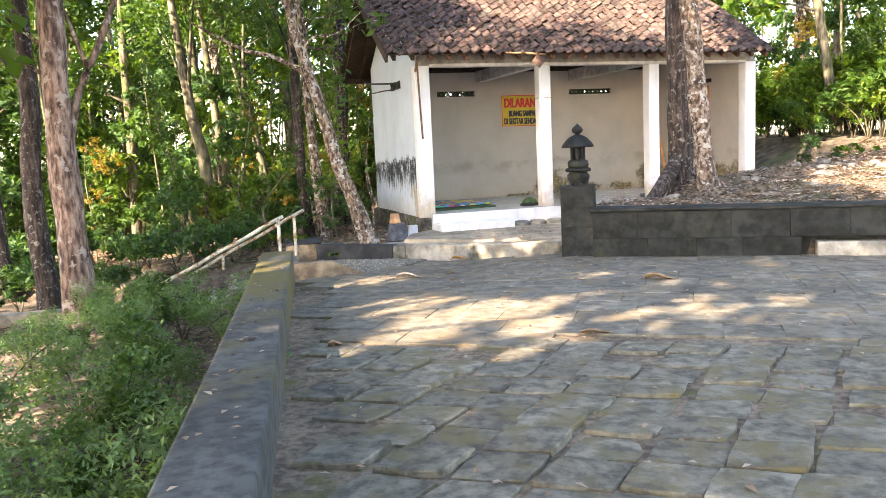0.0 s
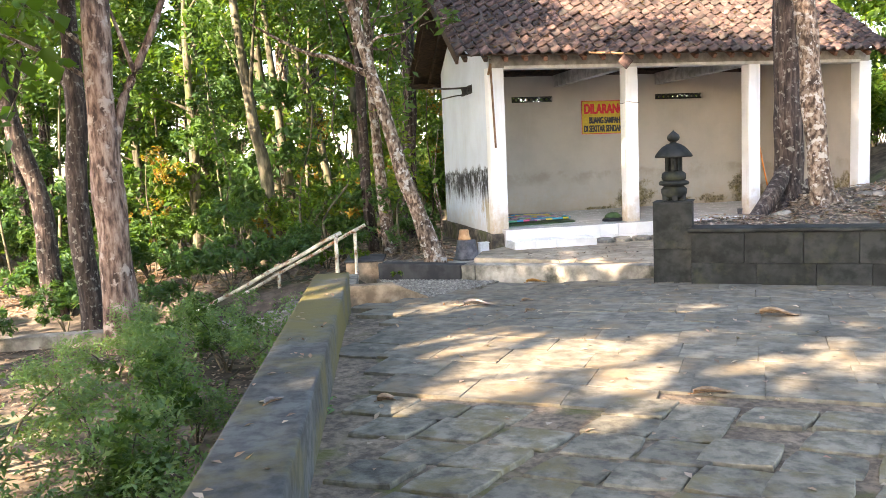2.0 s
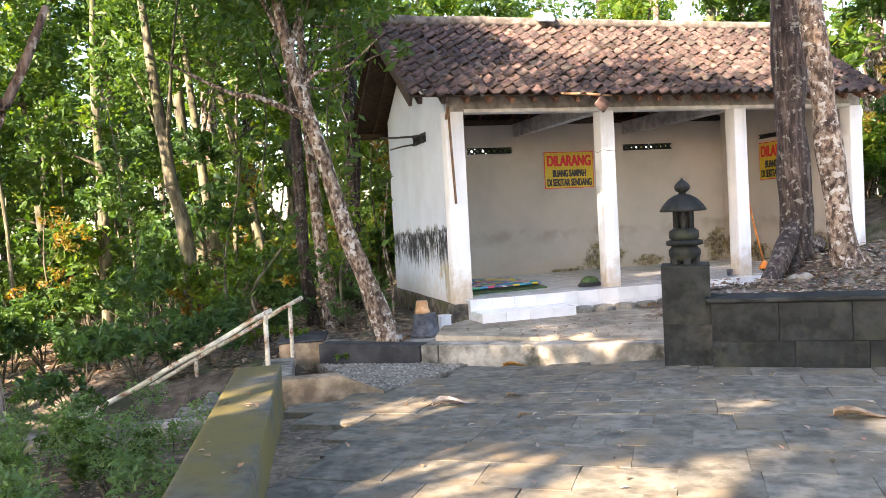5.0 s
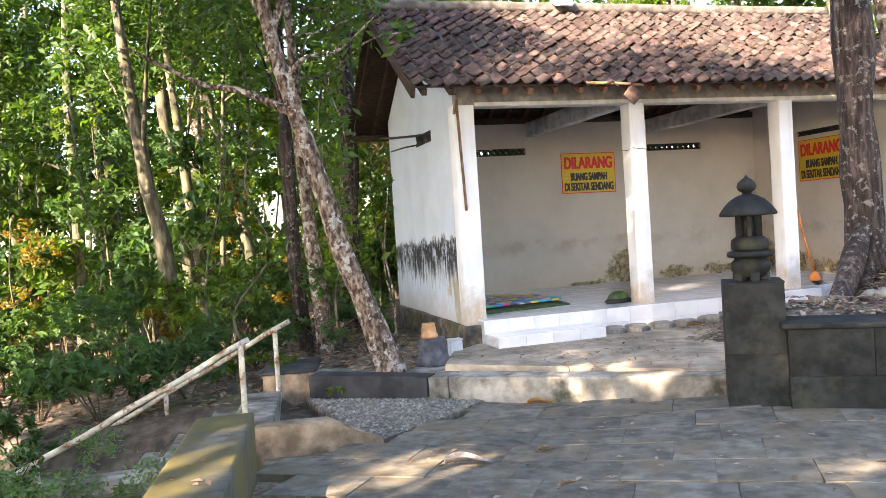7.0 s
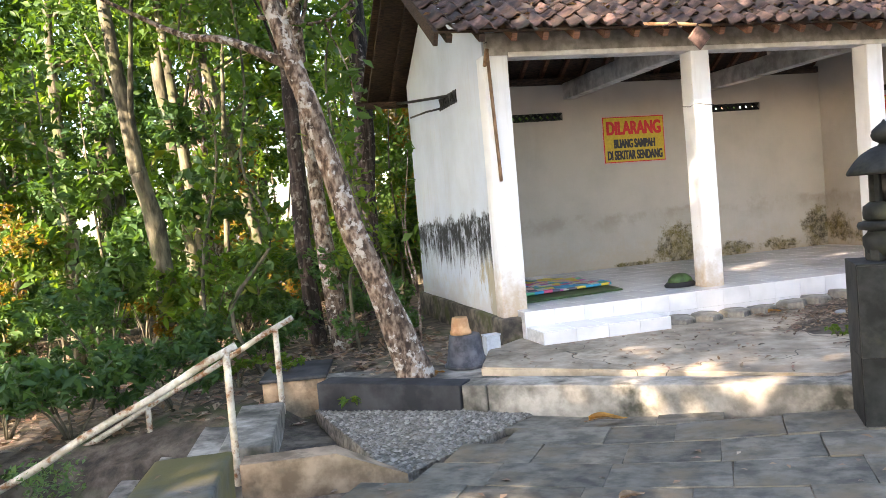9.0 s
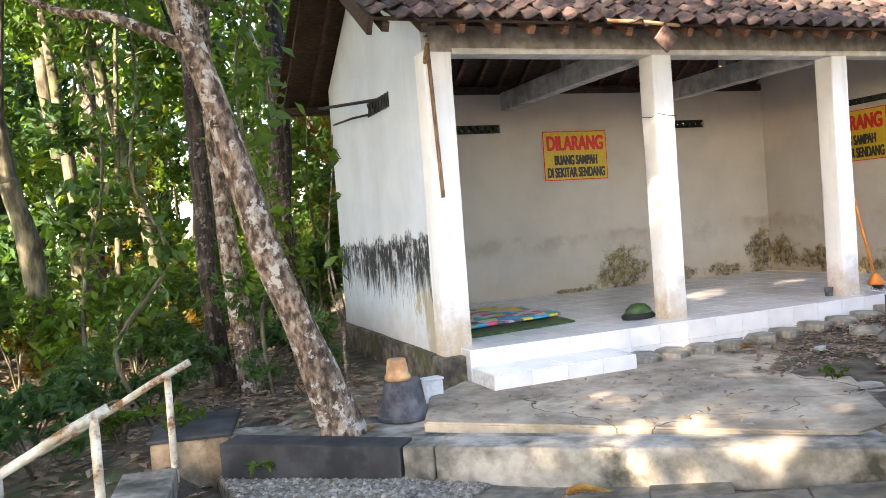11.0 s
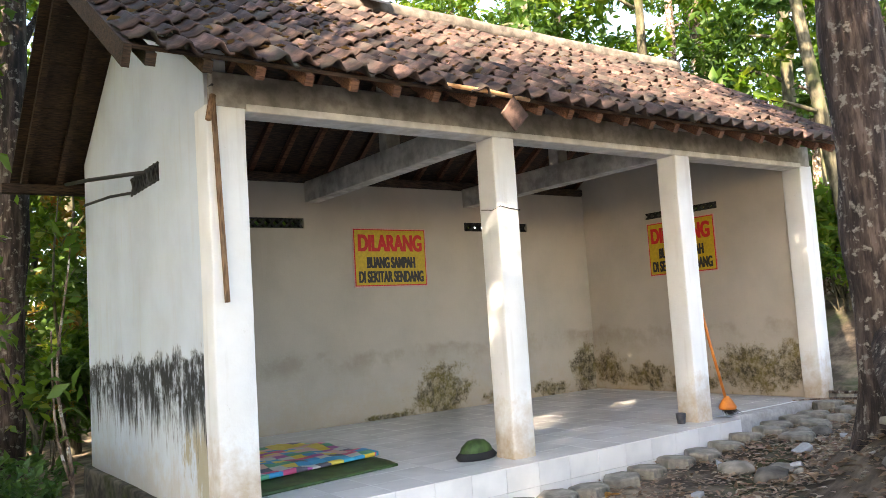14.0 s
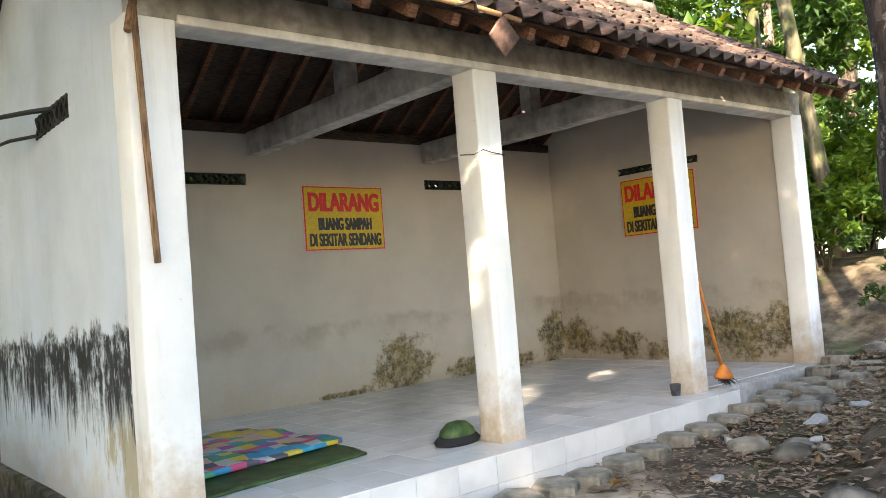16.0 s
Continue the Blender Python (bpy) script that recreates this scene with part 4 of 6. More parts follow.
for t in young:
    tagged(t, "young forest tree leafy down to the ground", "tree", "young trees")
tagged(young[2], "young tree with yellowing leaves")
yspots = [[], [], [], []]
for i in range(900):
    x, y = rng.uniform(-22, 18), rng.uniform(13, 34)
    pu = (x + 0.455) * 0.9426 + (y - 13.74) * 0.3338
    pv = -(x + 0.455) * 0.3338 + (y - 13.74) * 0.9426
    if -1.9 < pu < 8.6 and pv < 5.0 or x > -1 and pv < 4.6 and pu < 9.5:
        continue
    if x < -1 and y < 16.8 + 0.45 * (x + 6):
        continue
    if any((x - a) ** 2 + (y - b) ** 2 < (1.5 if y < 24 else 3.2) for q in yspots for a, b, _ in q):
        continue
    yspots[rng.choices((0, 1, 2, 3), (4, 2.5 if x < 2 else 8, 0.8, 4))[0]].append((x, y, rng.uniform(0.6, 1.15)))
for t, q in zip(young, yspots):
    plant(t, q, rng)


def bush(seed, leaf, size, n, h, spread, label):
    r = np.random.default_rng(seed)
    b = thing("bush", None, label, "bush", "undergrowth")
    blobs = []
    for k in range(5):
        a = r.uniform(0, 2 * math.pi)
        e = (math.cos(a) * spread * r.uniform(0.3, 1), math.sin(a) * spread * r.uniform(0.3, 1), h * r.uniform(0.45, 1.0))
        limb(b, "stem", [(0, 0, -0.05, 0.012), (e[0] * 0.4, e[1] * 0.4, e[2] * 0.6, 0.009), (*e, 0.004)], M_BARK_GREY, 5, 5, 0.0)
        blobs.append((*e, spread * r.uniform(0.3, 0.5)))
    c = new("foliage", leaf_mesh("foliage", crown_points(r, blobs, n), size, leaf, r, 0.3, 0.4, 0.1))
    c.parent = b
    return b


bushes = [bush(21, M_LEAF_DARK, 0.10, 900, 0.9, 0.6, "low green bush of the forest floor"), bush(22, M_LEAF, 0.13, 800, 1.3, 0.6, "green sapling bush of the forest floor"),
          bush(23, M_LEAF_LIGHT, 0.14, 800, 1.1, 0.7, "bright green bush in the sun"), bush(24, M_LEAF_AUTUMN, 0.10, 500, 1.3, 0.4, "yellowing bush with dry leaves")]
bspots = [[], [], [], []]
for i in range(700):
    x, y = rng.uniform(-16, 14), rng.uniform(10.5, 30)
    if x < -1 and y - 12.3 < (-x - 1) * 0.10:
        continue
    pu = (x + 0.455) * 0.9426 + (y - 13.74) * 0.3338
    pv = -(x + 0.455) * 0.3338 + (y - 13.74) * 0.9426
    if -0.9 < pu < 7.6 and -4.5 < pv < 4.2 or (x > -2.4 and y < 12.9):
        continue
    if any((x - a) ** 2 + (y - b) ** 2 < 0.55 for s in bspots for a, b, _ in s):
        continue
    bspots[rng.choices((0, 1, 2, 3), (5, 5, 0.8 if x < 4 else 7, 0.4))[0]].append((x, y, rng.uniform(0.6, 1.3)))
for b, s in zip(bushes, bspots):
    plant(b, s, rng)

# ---------- trees that stand close by ----------
def own_tree(label, ctrl, bark, leaf, blobs, n, seed, size=0.14, limbs=(), sides=12, wob=0.22):
    t = thing("tree", None, label, "tree")
    bx, by, bz = ctrl[0][:3]
    t.location = (bx, by, bz)
    loc = lambda c: [(x - bx, y - by, z - bz, r) for x, y, z, r in c]
    c = loc(ctrl)
    c = [(c[0][0], c[0][1], -0.35, c[0][3] * 1.5), (c[0][0], c[0][1], 0.02, c[0][3] * 1.12)] + c[1:]
    limb(t, "trunk", c, bark, 44, sides, wob, seed)
    for k, l in enumerate(limbs):
        limb(t, "limb", loc(l), bark, 14, 8, 0.2, seed + k + 1)
    if blobs:
        rng = np.random.default_rng(seed)
        for bx2, by2, bz2, br in loc(blobs) if len(blobs) < 20 else ():
            i = min(range(len(c)), key=lambda q: abs(c[q][2] + 0.8 - bz2))
            a = c[i]
            limb(t, "limb", [(*a[:3], a[3] * 0.45), ((a[0] + bx2) / 2, (a[1] + by2) / 2, (a[2] + bz2) / 2 + 0.15, a[3] * 0.25), (bx2, by2, bz2, 0.012)], bark, 8, 6, 0.15, seed)
        cr = new("crown", leaf_mesh("crown", crown_points(rng, loc(blobs), n), size, leaf, rng, 0.2, 0.45, 0.15))
        cr.parent = t
    return t


own_tree("tall tree with flaking reddish bark beside the terrace", [(-4.599, 10.226, -0.62, 0.191), (-4.599, 10.226, 0.234, 0.191), (-4.621, 10.216, 1.712, 0.17), (-4.61, 10.227, 2.732, 0.153), (-4.599, 10.226, 3.404, 0.144), (-4.575, 10.247, 4.378, 0.126), (-4.564, 10.247, 7.111, 0.078)],
         M_BARK_RED, M_LEAF_LIGHT, [(-5.739, 9.746, 6.103, 1.1), (-3.902, 10.791, 6.775, 1.1), (-4.863, 9.261, 7.447, 1.21), (-6.325, 11.376, 6.775, 1.54), (-5.317, 12.048, 6.103, 1.43), (-7.221, 10.032, 7.671, 1.65), (-3.861, 12.272, 6.439, 1.21)], 9500, 31, 0.2,
         [[(-4.518, 10.267, 1.757, 0.059), (-4.415, 10.331, 2.239, 0.051), (-4.277, 10.404, 2.575, 0.049), (-4.094, 10.497, 3.012, 0.044), (-3.911, 10.59, 3.527, 0.029)],
          [(-4.277, 10.404, 2.575, 0.029), (-4.368, 10.362, 2.911, 0.025), (-4.536, 10.369, 3.415, 0.015)]])
own_tree("leaning tree with pale lichen-spotted bark beside the pavilion", [(-1.205, 12.561, 0.05, 0.134), (-1.397, 12.539, 0.68, 0.118), (-1.638, 12.499, 1.34, 0.101), (-1.779, 12.485, 2.01, 0.089), (-1.960, 12.462, 2.6, 0.082), (-2.041, 12.456, 2.93, 0.077), (-2.141, 12.440, 3.36, 0.069), (-2.442, 12.432, 5.2, 0.042)],
         M_BARK_PALE, M_LEAF, [(-1.834, 12.617, 4.2, 0.588), (-2.920, 12.963, 4.6, 0.672), (-2.458, 12.043, 5.4, 0.672), (-1.422, 12.900, 4.9, 0.588)], 2400, 32, 0.17,
         [[(-1.960, 12.462, 2.6, 0.042), (-2.533, 12.646, 2.9, 0.035), (-3.024, 12.867, 3.05, 0.025), (-3.820, 13.000, 3.5, 0.013)],
          [(-2.041, 12.456, 2.93, 0.025), (-1.796, 12.315, 3.1, 0.018), (-1.451, 12.201, 3.12, 0.013), (-1.055, 12.084, 3.4, 0.007)]], 14, 0.30)
own_tree("slender pale-barked tree beside the leaning tree", [(-2.316, 14.986, -0.2, 0.112), (-2.396, 14.969, 0.85, 0.104), (-2.457, 14.962, 1.67, 0.09), (-2.487, 14.953, 2.42, 0.079), (-2.508, 14.944, 3.33, 0.069), (-2.568, 14.936, 6.0, 0.04)],
         M_BARK_PALE, M_LEAF, [(-2.105, 15.227, 4.6, 0.9), (-3.125, 14.769, 4.9, 0.9), (-2.513, 15.044, 6.0, 1.0)], 2200, 33)
own_tree("slender dark-barked tree at the forest edge", [(-2.757, 15.675, -0.3, 0.106), (-2.838, 15.658, 0.94, 0.092), (-2.848, 15.659, 1.94, 0.086), (-2.848, 15.659, 3.0, 0.081), (-2.869, 15.65, 6.1, 0.04)],
         M_BARK_DARK, M_LEAF, [(-3.375, 15.981, 4.4, 0.9), (-2.364, 16.239, 5.3, 1.0), (-3.005, 15.265, 6.0, 0.9)], 2200, 34)
own_tree("dark tree behind the pavilion's gable", [(-2.362, 17.25, -0.3, 0.152), (-2.311, 17.258, 1.49, 0.143), (-2.251, 17.265, 2.68, 0.137), (-2.231, 17.274, 4.14, 0.126), (-2.211, 17.274, 7.3, 0.06)],
         M_BARK_DARK, M_LEAF_LIGHT, [(-1.706, 17.613, 5.2, 1.1), (-3.009, 17.567, 5.8, 1.1), (-2.231, 17.034, 7.0, 1.2)], 2800, 35)
own_tree("curved grey-barked tree in the forest", [(-5.001, 15.888, -0.5, 0.146), (-4.766, 15.999, 0.45, 0.123), (-4.817, 15.981, 1.5, 0.116), (-4.919, 15.925, 2.11, 0.103), (-4.98, 15.897, 2.59, 0.096), (-5.284, 15.82, 6.0, 0.05)],
         M_BARK_GREY, M_LEAF, [(-5.569, 16.172, 4.0, 0.9), (-4.495, 15.527, 5.0, 1.0), (-5.274, 16.06, 6.0, 1.0)], 2400, 36)
own_tree("thin grey-barked tree in the forest", [(-5.116, 17.935, -0.5, 0.111), (-4.993, 17.99, 0.79, 0.098), (-5.075, 17.953, 1.85, 0.09), (-5.156, 17.916, 2.82, 0.082), (-5.391, 17.816, 6.2, 0.04)],
         M_BARK_GREY, M_LEAF, [(-4.687, 18.137, 4.6, 0.9), (-5.703, 17.779, 5.4, 1.0)], 2000, 37)
own_tree("straight grey-green tree in the forest", [(-5.871, 19.738, -0.5, 0.125), (-5.902, 19.719, 1.33, 0.118), (-6.034, 19.674, 3.06, 0.113), (-6.136, 19.639, 4.34, 0.105), (-6.167, 19.62, 8.0, 0.05)],
         M_BARK_GREY, M_LEAF_LIGHT, [(-5.636, 19.378, 5.0, 1.1), (-6.81, 20.027, 6.0, 1.2), (-6.127, 19.598, 7.6, 1.2)], 2600, 38)
own_tree("dark tree with a scarred trunk beside the lower path", [(-5.338, 10.908, -0.62, 0.15), (-5.409, 10.881, 0.6, 0.133), (-5.388, 10.89, 1.5, 0.123), (-5.348, 10.908, 2.4, 0.115), (-5.338, 10.908, 6.0, 0.06)],
         M_BARK_DARK, M_LEAF_LIGHT, [(-6.193, 10.793, 3.4, 0.7), (-5.56, 11.568, 4.4, 0.9), (-6.276, 11.197, 5.2, 1.0)], 2200, 39)
own_tree("dark leaning tree with a scarred trunk in the forest", [(-6.922, 12.525, -0.65, 0.16), (-6.973, 12.507, 0.74, 0.145), (-7.024, 12.479, 1.31, 0.134), (-7.23, 12.338, 2.33, 0.116), (-7.634, 12.254, 5.5, 0.06)],
         M_BARK_DARK, M_LEAF, [(-7.817, 12.662, 3.6, 0.9), (-6.901, 13.025, 4.6, 1.0)], 2000, 40)

BX, BY, BZ = 3.61, 13.0, 0.35
big = own_tree("large dark-barked tree with flared roots on the mound", [(BX, BY, BZ, 0.270), (BX - 0.005, BY, 0.75, 0.215), (BX - 0.01, BY, 1.3, 0.182), (BX - 0.02, BY, 2.2, 0.170), (BX - 0.035, BY, 3.2, 0.163), (BX - 0.06, BY, 4.2, 0.156), (BX - 0.13, BY + 0.05, 8.5, 0.086)],
               M_BARK_DARK, M_LEAF, [(2.64, 12.69, 7.0, 1.118), (4.66, 13.2, 7.4, 1.204), (3.5, 14.25, 8.4, 1.290)], 1700, 41, 0.2, (), 18, 0.30)
for k, r in enumerate(([(3.58, 12.98, 1.15, 0.10), (3.42, 12.78, 0.98, 0.115), (3.22, 12.50, 0.76, 0.115), (3.05, 12.26, 0.58, 0.105), (2.90, 12.06, 0.46, 0.085), (2.76, 11.90, 0.36, 0.05)],
                       [(3.74, 12.94, 0.90, 0.110), (3.99, 12.83, 0.66, 0.085), (4.39, 12.71, 0.56, 0.055), (5.04, 12.79, 0.62, 0.032), (5.83, 12.55, 0.68, 0.016)],
                       [(3.80, 13.14, 0.85, 0.100), (4.27, 13.52, 0.54, 0.065), (4.98, 13.69, 0.40, 0.040), (5.60, 14.06, 0.36, 0.016)],
                       [(3.50, 12.86, 0.70, 0.09), (3.42, 12.50, 0.50, 0.07), (3.45, 12.15, 0.44, 0.045), (3.38, 11.8, 0.40, 0.02)])):
    limb(big, "root", [(x - BX, y - BY, z - BZ, rr) for x, y, z, rr in r], M_BARK_DARK, 20, 10, 0.3, 50 + k)
PX, PY, PZ = 3.80, 12.08, 0.42
# the last three crown clumps hang out of view, added to shade the right wall
pale = own_tree("pale grey-barked tree with a flared foot on the mound", [(PX, PY, PZ, 0.205), (PX - 0.06, PY + 0.02, 0.85, 0.160), (PX - 0.11, PY + 0.03, 1.3, 0.142), (PX - 0.16, PY + 0.04, 1.92, 0.133), (PX - 0.23, PY + 0.07, 2.75, 0.126), (PX - 0.30, PY + 0.11, 3.52, 0.120), (PX - 0.66, PY + 0.22, 7.5, 0.072)],
                M_BARK_PALE, M_LEAF, [(2.717, 11.827, 6.4, 0.990), (3.916, 11.777, 7.0, 1.080), (1.3, 11.0, 5.0, 0.8), (0.5, 10.5, 5.4, 0.7), (2.0, 11.4, 5.0, 0.6)], 3300, 42, 0.2, (), 14, 0.28)
for k, r in enumerate(([(3.85, 12.08, 0.78, 0.09), (4.07, 11.97, 0.60, 0.07), (4.42, 11.80, 0.57, 0.038), (4.92, 11.73, 0.60, 0.013)], [(3.73, 11.98, 0.75, 0.072), (3.68, 11.68, 0.55, 0.045), (3.60, 11.39, 0.50, 0.018)], [(3.9, 12.15, 0.72, 0.08), (4.2, 12.25, 0.58, 0.05), (4.7, 12.2, 0.58, 0.03), (5.3, 12.35, 0.62, 0.014)])):
    limb(pale, "root", [(x - PX, y - PY, z - PZ, rr) for x, y, z, rr in r], M_BARK_PALE, 12, 8, 0.3, 60 + k)

# ---------- tall shade trees added around the terrace, out of view ---
def shade_tree(seed, h, spread, n):
    t = forest_tree(h, 0.22, M_BARK_DARK, M_LEAF, seed, n, 0.52, spread, 0.03, 0.24)
    tagged(t, "tall broad-crowned tree with dark bark, added out of view for shade", "tree", "shade trees")
    return t


shade = [shade_tree(71, 11.0, 3.4, 9000), shade_tree(72, 13.0, 3.8, 10000)]
plant(shade[0], [(-7.5, 3.0, 1.0), (-3.0, -6.5, 1.0), (-3.6, 4.3, 0.95), (-8.8, 6.6, 0.85), (0.5, -4.0, 0.9), (-6.5, 7.3, 0.8), (-10.4, 3.4, 0.95), (-4.8, -7.0, 0.95)], rng)
plant(shade[1], [(-11.5, 0.5, 1.0), (-5.5, -10.0, 1.0), (2.5, -9.5, 1.0), (8.0, -3.0, 0.9)], rng)

# an unseen broad crown of separate leaf clumps, added to shape the sunlight; the gaps between them let patches of sun
# through to the terrace
gaps = ((-0.13, 6.62, 0.34), (0.58, 7.1, 0.31), (0.78, 6.45, 0.24), (1.75, 6.88, 0.22), (2.66, 7.12, 0.26), (-0.28, 7.85, 0.26), (1.10, 7.66, 0.23), (-1.30, 9.5, 0.62), (0.2, 11.9, 0.26), (1.3, 12.2, 0.32), (2.0, 14.2, 0.24), (1.6, 16.8, 0.34), (3.2, 16.6, 0.30))
clumps = []
r5 = random.Random(17)
for i in range(15):
    for j in range(24):
        gx, gy = -3.2 + i * 0.62 + r5.uniform(-0.12, 0.12), 2.6 + j * 0.62 + r5.uniform(-0.12, 0.12)
        near = min(math.hypot(gx - a, gy - b) - c for a, b, c in gaps)
        if near < 0.12:
            continue
        q = Vector((gx, gy, 0)) + to_sun * r5.uniform(12.2, 14.6)
        clumps.append((q.x, q.y, q.z, min(0.62, near + 0.14)))
own_tree("tall broad-crowned tree with dark bark, added out of view for shade", [(-7.7, -0.5, ground_z(-7.7, -0.5), 0.24), (-7.7, -0.5, 2.0, 0.20), (-7.7, -0.5, 4.4, 0.15), (-7.6, -0.6, 5.4, 0.10), (-7.6, -0.6, 6.1, 0.04)],
         M_BARK_DARK, M_LEAF, clumps, 56000, 73, 0.24,
         [[(-7.7, -0.5, 4.6, 0.06), ((a - 7.7) / 2, (b - 0.5) / 2, 5.6, 0.035), (a, b, c, 0.012)] for a, b, c, _ in clumps[5::13]])

# ---------- leaf litter and small plants ----------
def litter(name, label, n, place, size, material, seed, lift=0.012):
    r = np.random.default_rng(seed)
    pts = []
    while len(pts) < n:
        p = place(r)
        if p is not None:
            pts.append((p[0], p[1], p[2] + lift))
    ob = new(name, leaf_mesh(name, pts, size, material, r, 0.82, 0.55))
    return tagged(ob, label, "leaf litter", kind="stuff")


def on_ground(r, x0, x1, y0, y1, ok):
    x, y = r.uniform(x0, x1), r.uniform(y0, y1)
    return (x, y, ground_z(x, y)) if ok(x, y) else None


def pav_uv(x, y):
    return (x + 0.455) * 0.9426 + (y - 13.74) * 0.3338, -(x + 0.455) * 0.3338 + (y - 13.74) * 0.9426


def on_mound(x, y):
    u, v = pav_uv(x, y)
    d = (x - 1.5) * 0.242 + (y - 10.58) * 0.970
    return d > 0.35 and v < -0.25 and x > 1.8 + 0.35 * max(0, y - 10.6) and u < 9


litter("mound_litter", "dry brown leaves scattered over the mound", 9000, lambda r: on_ground(r, 1.8, 10, 9, 16.5, on_mound), 0.075, M_LITTER, 5, 0.02)
litter("yard_litter", "small dry leaves on the earth before the pavilion", 3200, lambda r: on_ground(r, 1.6, 6.5, 12.3, 16.2, lambda x, y: -1.6 < pav_uv(x, y)[1] < -0.22), 0.05, M_LITTER, 6, 0.02)
litter("forest_litter", "dry leaves on the forest floor", 9000, lambda r: on_ground(r, -10, -1.0, 12.4, 22, lambda x, y: not (-0.3 < pav_uv(x, y)[0] < 7 and pav_uv(x, y)[1] > -0.3)), 0.10, M_LITTER, 7, 0.02)
M_CRUMB = leaf_mat("pale_dry_scraps", [(0.42, 0.38, 0.33), (0.30, 0.25, 0.20), (0.22, 0.17, 0.13), (0.52, 0.47, 0.42), (0.35, 0.20, 0.16)], 0.1)
litter("mound_scraps", "pale crumbled leaves and scraps over the mound", 5000, lambda r: on_ground(r, 1.5, 11.6, 7.2, 16.4, on_mound), 0.055, M_CRUMB, 15, 0.02)
litter("bank_litter", "dry leaves on the bank below the kerb", 6000, lambda r: on_ground(r, -7, 0, 1.5, 11, lambda x, y: x < curb_x(y) - 0.45), 0.06, M_LITTER, 8, 0.02)
litter("terrace_litter", "small dry leaf scraps on the paving", 420, lambda r: (lambda x, y: (x, y, pave_z(x, y) + 0.004) if x > curb_x(y) + 0.05 and (x - 1.5) * 0.242 + (y - 10.58) * 0.97 < -0.15 else None)(r.uniform(-2, 5), r.uniform(2.5, 10.6)), 0.05, M_LITTER, 9, 0.004)
litter("kerb_litter", "leaf scraps on the kerb", 46, lambda r: (lambda y: (curb_x(y) - r.uniform(0.03, 0.33), y, 0.302))(r.uniform(2.5, 9.5)), 0.05, M_LITTER, 10, 0.004)
litter("walkway_litter", "dry leaf scraps on the walkway", 160, lambda r: (lambda x, y: (x, y, 0.088) if y > 12.15 - 0.41 * x and pav_uv(x, y)[1] < -0.7 else None)(r.uniform(-0.6, 1.6), r.uniform(11.5, 13.6)), 0.05, M_LITTER, 12, 0.012)
litter("roof_litter", "dry leaves caught on the roof tiles", 900, lambda r: (lambda u, s: tuple(PAV @ (FRONT @ Vector((u, s, 0.075)))))(r.uniform(R0, R1), r.uniform(0.1, SLOPE_LEN)), 0.075, M_LITTER, 13, 0.0)


def curled_leaf(m, length, width, material, label):
    """One large dry leaf with a curled blade and a midrib."""
    n, k = 9, 5
    vs, fs = [], []
    for i in range(n):
        t = i / (n - 1)
        w = width * math.sin(math.pi * min(1, t * 0.97 + 0.03)) ** 0.7
        for j in range(k):
            a = (j / (k - 1) - 0.5) * 2
            vs.append(((t - 0.5) * length, a * w / 2 * (1 - 0.15 * abs(a)), 0.012 + 0.22 * width * abs(a) ** 1.6 * (0.4 + 0.6 * math.sin(3 * t + 1)) + 0.08 * width * math.sin(5 * t)))
    for i in range(n - 1):
        for j in range(k - 1):
            q = i * k + j
            fs.append((q, q + 1, q + k + 1, q + k))
    zmin = min(v[2] for v in vs)
    ob = thing("fallen_leaf", m, label, "leaf", "fallen leaves")
    data_obj("blade", [(x, y, z - zmin + 0.003) for x, y, z in vs], fs, material, ob, smooth=True)
    part("midrib", tube([(-0.62 * length + 1.1 * length * i / 5, 0, 0.010 + 0.08 * width * math.sin(5 * max(0, 1.1 * i / 5 - 0.12)) - zmin) for i in range(6)], [0.004, 0.004, 0.0035, 0.003, 0.002, 0.001], 5), M_TIMBER, ob)
    return ob


